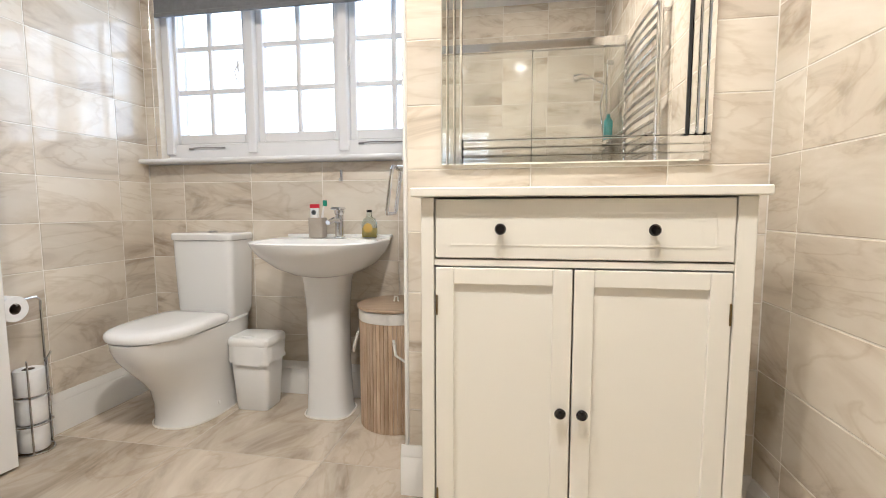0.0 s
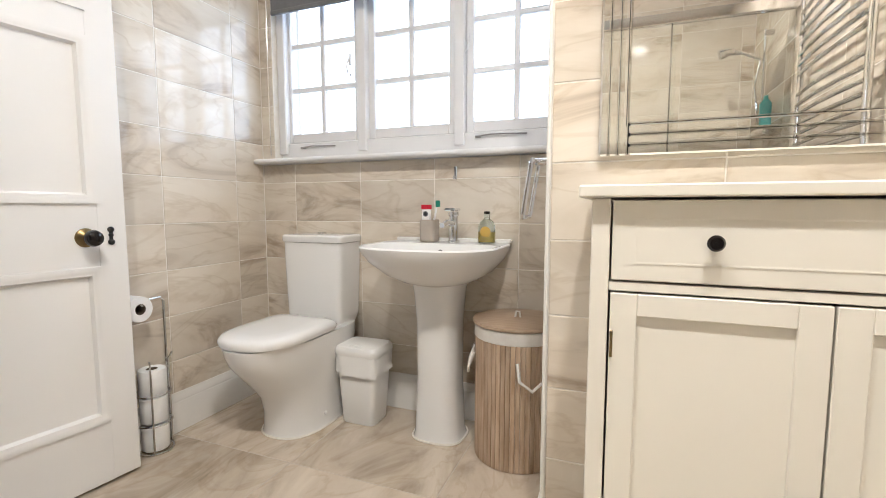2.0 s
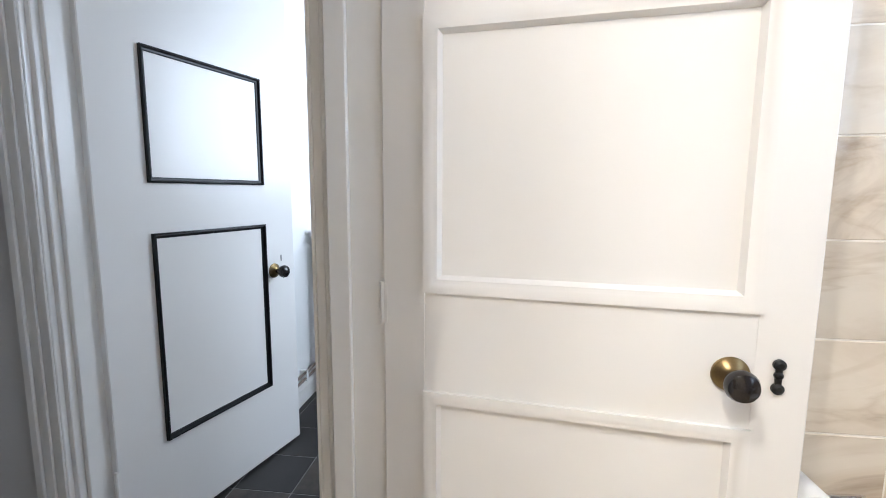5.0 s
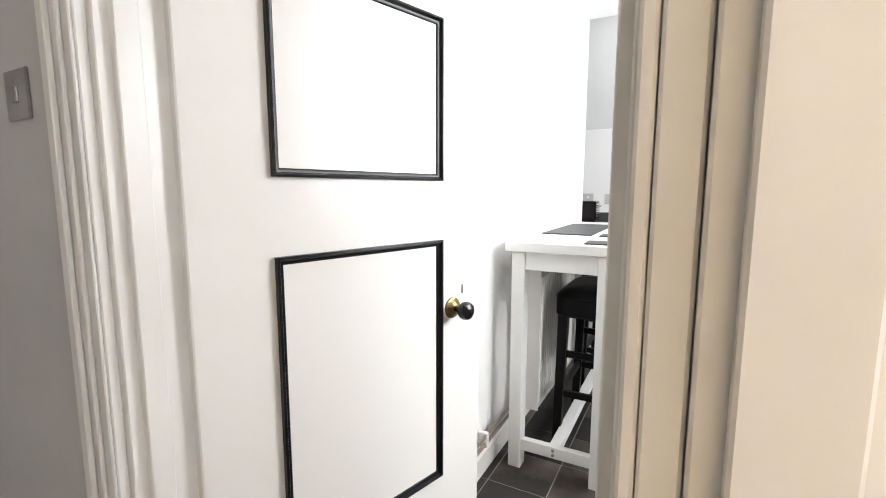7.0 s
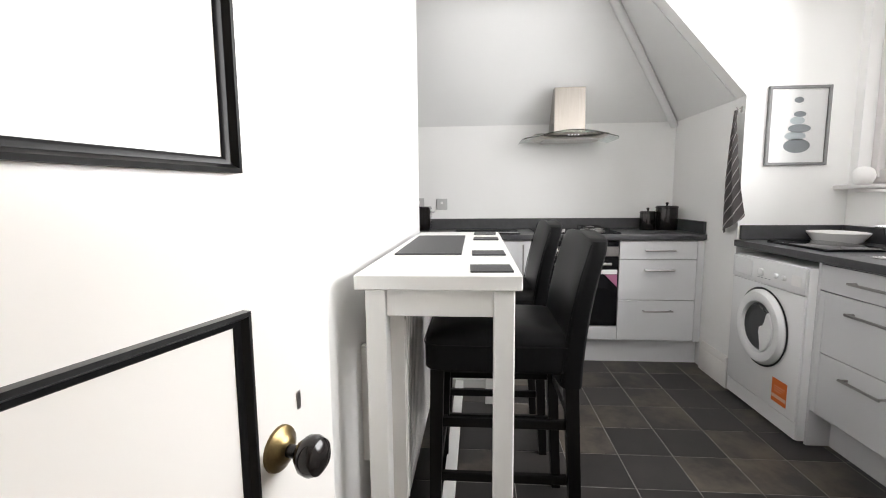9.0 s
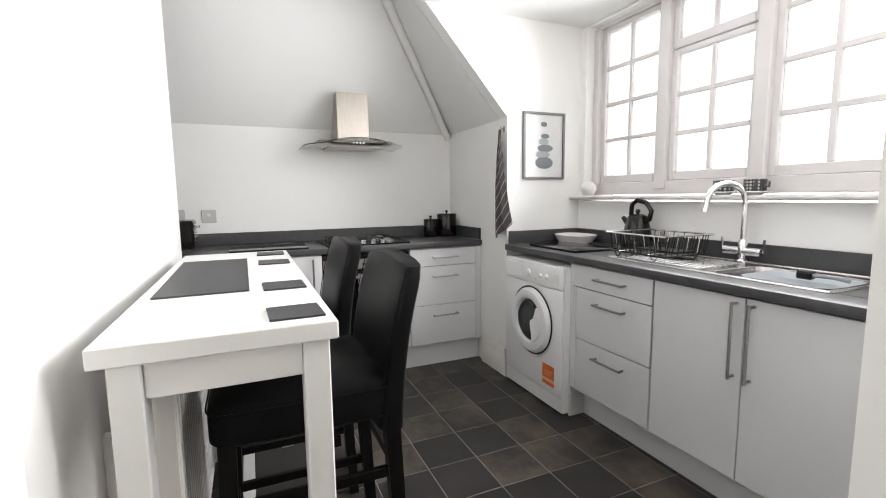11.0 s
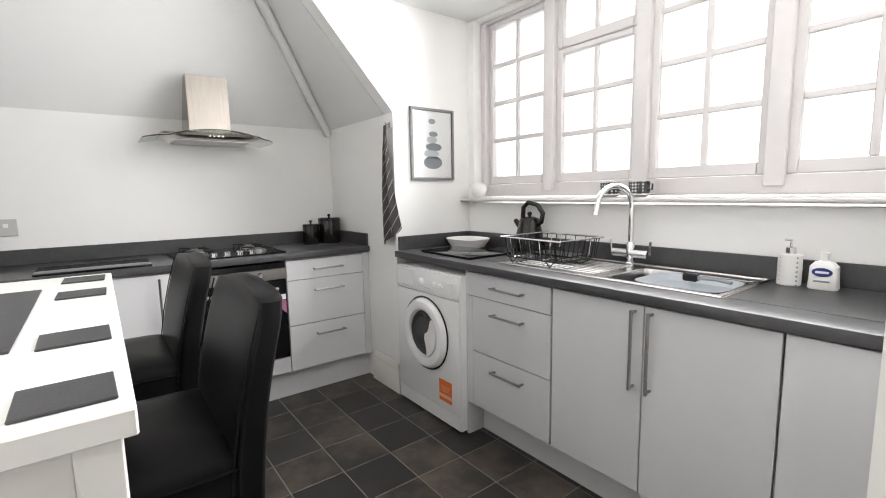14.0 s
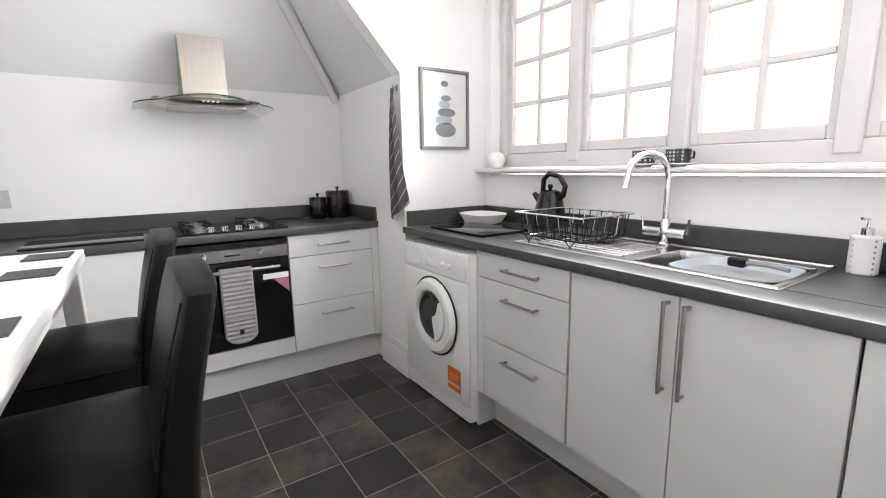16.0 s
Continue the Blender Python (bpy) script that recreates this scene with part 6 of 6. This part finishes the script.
def picture():
    X = -4.700
    y0, y1, z0, z1 = 2.205, 2.540, 1.345, 1.788
    p = thing("framed_print", (X, 2.37, 1.34), "grey framed print of stacked pebbles on the cheek wall", "picture")
    bm = bmesh.new()
    w = 0.016
    for lo, hi in (((X, y0, z0), (X + 0.02, y0 + w, z1)), ((X, y1 - w, z0), (X + 0.02, y1, z1)), ((X, y0 + w, z0), (X + 0.0198, y1 - w, z0 + w)), ((X, y0 + w, z1 - w), (X + 0.0198, y1 - w, z1))):
        box(bm, lo, hi, 0.0015)
    part("frame", bm, M_PICFRAME, p)
    sh = bpart("print", (X + 0.001, y0 + w, z0 + w), (X + 0.008, y1 - w, z1 - w), M_WHITEPAPER, p, 0)
    cy = 2.375
    for dz, ry, rz, off, mt in ((0.075, 0.072, 0.040, 0.0, M_GREYPRINT), (0.130, 0.058, 0.024, -0.012, M_BLUEPRINT), (0.172, 0.062, 0.024, 0.008, M_GREYPRINT),
                                (0.216, 0.040, 0.022, -0.006, M_BLUEPRINT), (0.252, 0.034, 0.016, 0.006, M_GREYPRINT), (0.330, 0.026, 0.016, -0.004, M_GREYPRINT)):
        ring = [(cy + off + ry * math.cos(a * 0.2618), z0 + 0.035 + dz + rz * math.sin(a * 0.2618)) for a in range(24)]
        bm = bmesh.new()
        loft(bm, [[(X + 0.0085, a, b) for a, b in ring], [(X + 0.0092, a, b) for a, b in ring]])
        part("printed_pebble", bm, mt, sh)
    # ordinary glass with its IOR lowered to keep the window's reflection off the print
    g = bpart("glazing", (X + 0.012, y0 + w, z0 + w), (X + 0.014, y1 - w, z1 - w), plain("low_ior_glazing", (0.98, 0.98, 0.98), 0.0, trans=1.0, ior=1.08), p, 0)
    g.visible_shadow = False


picture()


def tea_towel():
    t = thing("tea_towel", (-4.73, 2.05, 0.95), "dark grey pinstriped tea towel hanging from a wall hook", "tea towel")
    random.seed(11)
    n, m = 36, 34
    rings, stripe = [], {}
    for k in range(m + 1):
        v = k / m
        ring = []
        for i in range(n + 1):
            u = i / n
            length = 0.72 - 0.13 * u + 0.05 * abs(math.sin(u * 6.0)) * u
            left = -4.748 - 0.046 * min(1, v * 1.8) + 0.006 * v
            right = -4.722 + 0.014 * min(1, v * 3) + 0.125 * v * v
            fold = math.sin(u * 13 + v * 0.9) * (0.010 + 0.010 * v) * min(1, v * 3 + 0.3)
            p = Vector((left + (right - left) * u, 2.052 + fold - 0.012 * v, 1.668 - length * v))
            ring.append(p)
            stripe[p.to_tuple(4)] = (u * 0.26 + length * v * 0.62) / 0.042
        rings.append(ring)
    bm = loft(bmesh.new(), rings, False, False, closed=False)
    uv = bm.loops.layers.uv.new("weave")
    for f in bm.faces:
        for lp in f.loops:
            lp[uv].uv = (stripe.get(lp.vert.co.to_tuple(4), 0.0), 0.5)
    bmesh.ops.solidify(bm, geom=bm.faces, thickness=0.003)
    part("cloth", bm, M_TOWEL, t)
    tpart("hang_loop", [(-4.74, 2.06, 1.64), (-4.735, 2.065, 1.672), (-4.73, 2.06, 1.64)], 0.003, M_TOWEL, t, 6)
    h = thing("wall_hook", (-4.735, 2.08, 1.67), "small metal hook on the wall corner", "hook")
    bpart("plate", (-4.745, 2.084, 1.655), (-4.728, 2.0895, 1.69), M_STEEL, h, 0.002)
    tpart("hook", [(-4.736, 2.085, 1.68), (-4.736, 2.065, 1.672), (-4.736, 2.058, 1.685)], 0.003, M_STEEL, h)


tea_towel()


# ---- tiles ----
def tile_field(parent, name, mat, u_lines, v_lines, place, thick, gap, rng=None):
    """A grid of separate tiles. place(u, v, d) gives the corner in space; cut tiles get meshes of their own, whole ones share."""
    shared = {}
    for ua, ub in zip(u_lines, u_lines[1:]):
        for va, vb in zip(v_lines, v_lines[1:]):
            w, h = ub - ua - gap, vb - va - gap
            if w < 0.01 or h < 0.01:
                continue
            mt = mat() if callable(mat) else mat
            key = (round(w, 3), round(h, 3), mt.name)
            c = place((ua + ub) / 2, (va + vb) / 2, 0)
            if key not in shared:
                o = place(0, 0, 0)
                ex, ey, ez = place(1, 0, 0) - o, place(0, 1, 0) - o, place(0, 0, 1) - o
                e = 0.0015
                pts = []
                for d, s in ((-0.0005, 0), (thick - e, 0), (thick, e)):
                    pts.append([ex * sx * (w / 2 - s) + ey * sy * (h / 2 - s) + ez * d for sx, sy in ((-1, -1), (1, -1), (1, 1), (-1, 1))])
                bm = loft(bmesh.new(), pts, False, True)
                ob = part(name, bm, mt, parent)
                shared[key] = ob.data
            else:
                ob = new(name, shared[key])
                ob.parent = parent
            ob.location = c - parent.location


def grid(lo, hi, ref, step):
    k = math.ceil((lo - ref) / step - 1e-6)
    out = [lo]
    while ref + k * step < hi - 0.012:
        v = ref + k * step
        if v > lo + 0.012:
            out.append(v)
        k += 1
    return out + [hi]


ZR, ZS = 1.102, 0.198
tile_field(wall_bw, "tile", M_TILE_W, grid(1.03, 2.630, 2.443, 0.392), grid(0.0, 2.75, ZR, ZS), lambda u, v, d: Vector((-1.5865 + d, u, v)), 0.0015, 0.0034)
tile_field(wall_bn, "tile", M_TILE_W, grid(-1.585, 0.010, -0.990, 0.390), grid(0.0, 1.196, ZR, ZS), lambda u, v, d: Vector((u, 2.6315 - d, v)), 0.0015, 0.0034)
tile_field(wall_bn, "tile", M_TILE_W, grid(-1.585, -1.505, -0.990, 0.390), grid(1.225, 2.75, ZR, ZS), lambda u, v, d: Vector((u, 2.6315 - d, v)), 0.0015, 0.0034)
tile_field(wall_bm, "tile", M_TILE_W, grid(0.020, 1.065, 0.408, 0.390), grid(0.0, 2.75, 1.085, ZS), lambda u, v, d: Vector((u, 1.9115 - d, v)), 0.0015, 0.0034)
tile_field(wall_be, "tile", M_TILE_W, grid(0.05, 1.910, 1.770, 0.392), grid(0.0, 2.75, 1.102, 0.2035), lambda u, v, d: Vector((1.0665 - d, u, v)), 0.0015, 0.0034)
tile_field(wall_be, "tile", M_TILE_W, grid(-0.9015, 0.05, 1.770, 0.392), grid(0.1, 2.75, 1.102, 0.2035), lambda u, v, d: Vector((1.0665 - d, u, v)), 0.0015, 0.0034)
tile_field(wall_bs, "tile", M_TILE_W, grid(-0.77, 1.065, 0.2, 0.392), grid(0.1, 2.75, ZR, ZS), lambda u, v, d: Vector((u, -0.9015 + d, v)), 0.0015, 0.0034)
tile_field(wall_bp, "tile", M_TILE_W, grid(-0.9015, 0.978, 0.62, 0.392), grid(0.0, 2.75, ZR, ZS), lambda u, v, d: Vector((-0.7215 + d, u, v)), 0.0015, 0.0034)
tagged(bpart("trim_partition", (-0.742, 0.979, 0.0), (-0.719, 1.000, 2.75), M_TRIM, bevel=0.003), "white corner bead beside the bathroom doorway", "trim", kind="structure")
floor_b, floor_k = bpy.data.objects["floor_bathroom"], bpy.data.objects["floor_kitchen"]
tile_field(floor_b, "tile", M_TILE_F, grid(-1.585, 1.065, -0.355, 0.60), grid(0.0, 2.63, 2.035, 0.60), lambda u, v, d: Vector((u, v, -0.0015 + d)), 0.0015, 0.0042)
tile_field(floor_b, "tile", M_TILE_F, grid(-1.70, -0.90, -0.355, 0.60), grid(-1.08, -0.003, 2.035, 0.60), lambda u, v, d: Vector((u, v, -0.0015 + d)), 0.0015, 0.0042)
pick = random.Random(5)
tile_field(floor_k, "tile", lambda: M_SLATE_B if pick.random() < 0.34 else M_SLATE, grid(-5.16, -1.705, -4.405, 0.245), grid(0.0, 2.24, 1.445, 0.245), lambda u, v, d: Vector((u, v, -0.0015 + d)), 0.0015, 0.0035)
tile_field(floor_k, "tile", lambda: M_SLATE_B if pick.random() < 0.34 else M_SLATE, grid(-5.16, -4.86, -4.405, 0.245), grid(-0.9, 0.0, 1.445, 0.245), lambda u, v, d: Vector((u, v, -0.0015 + d)), 0.0015, 0.0035)
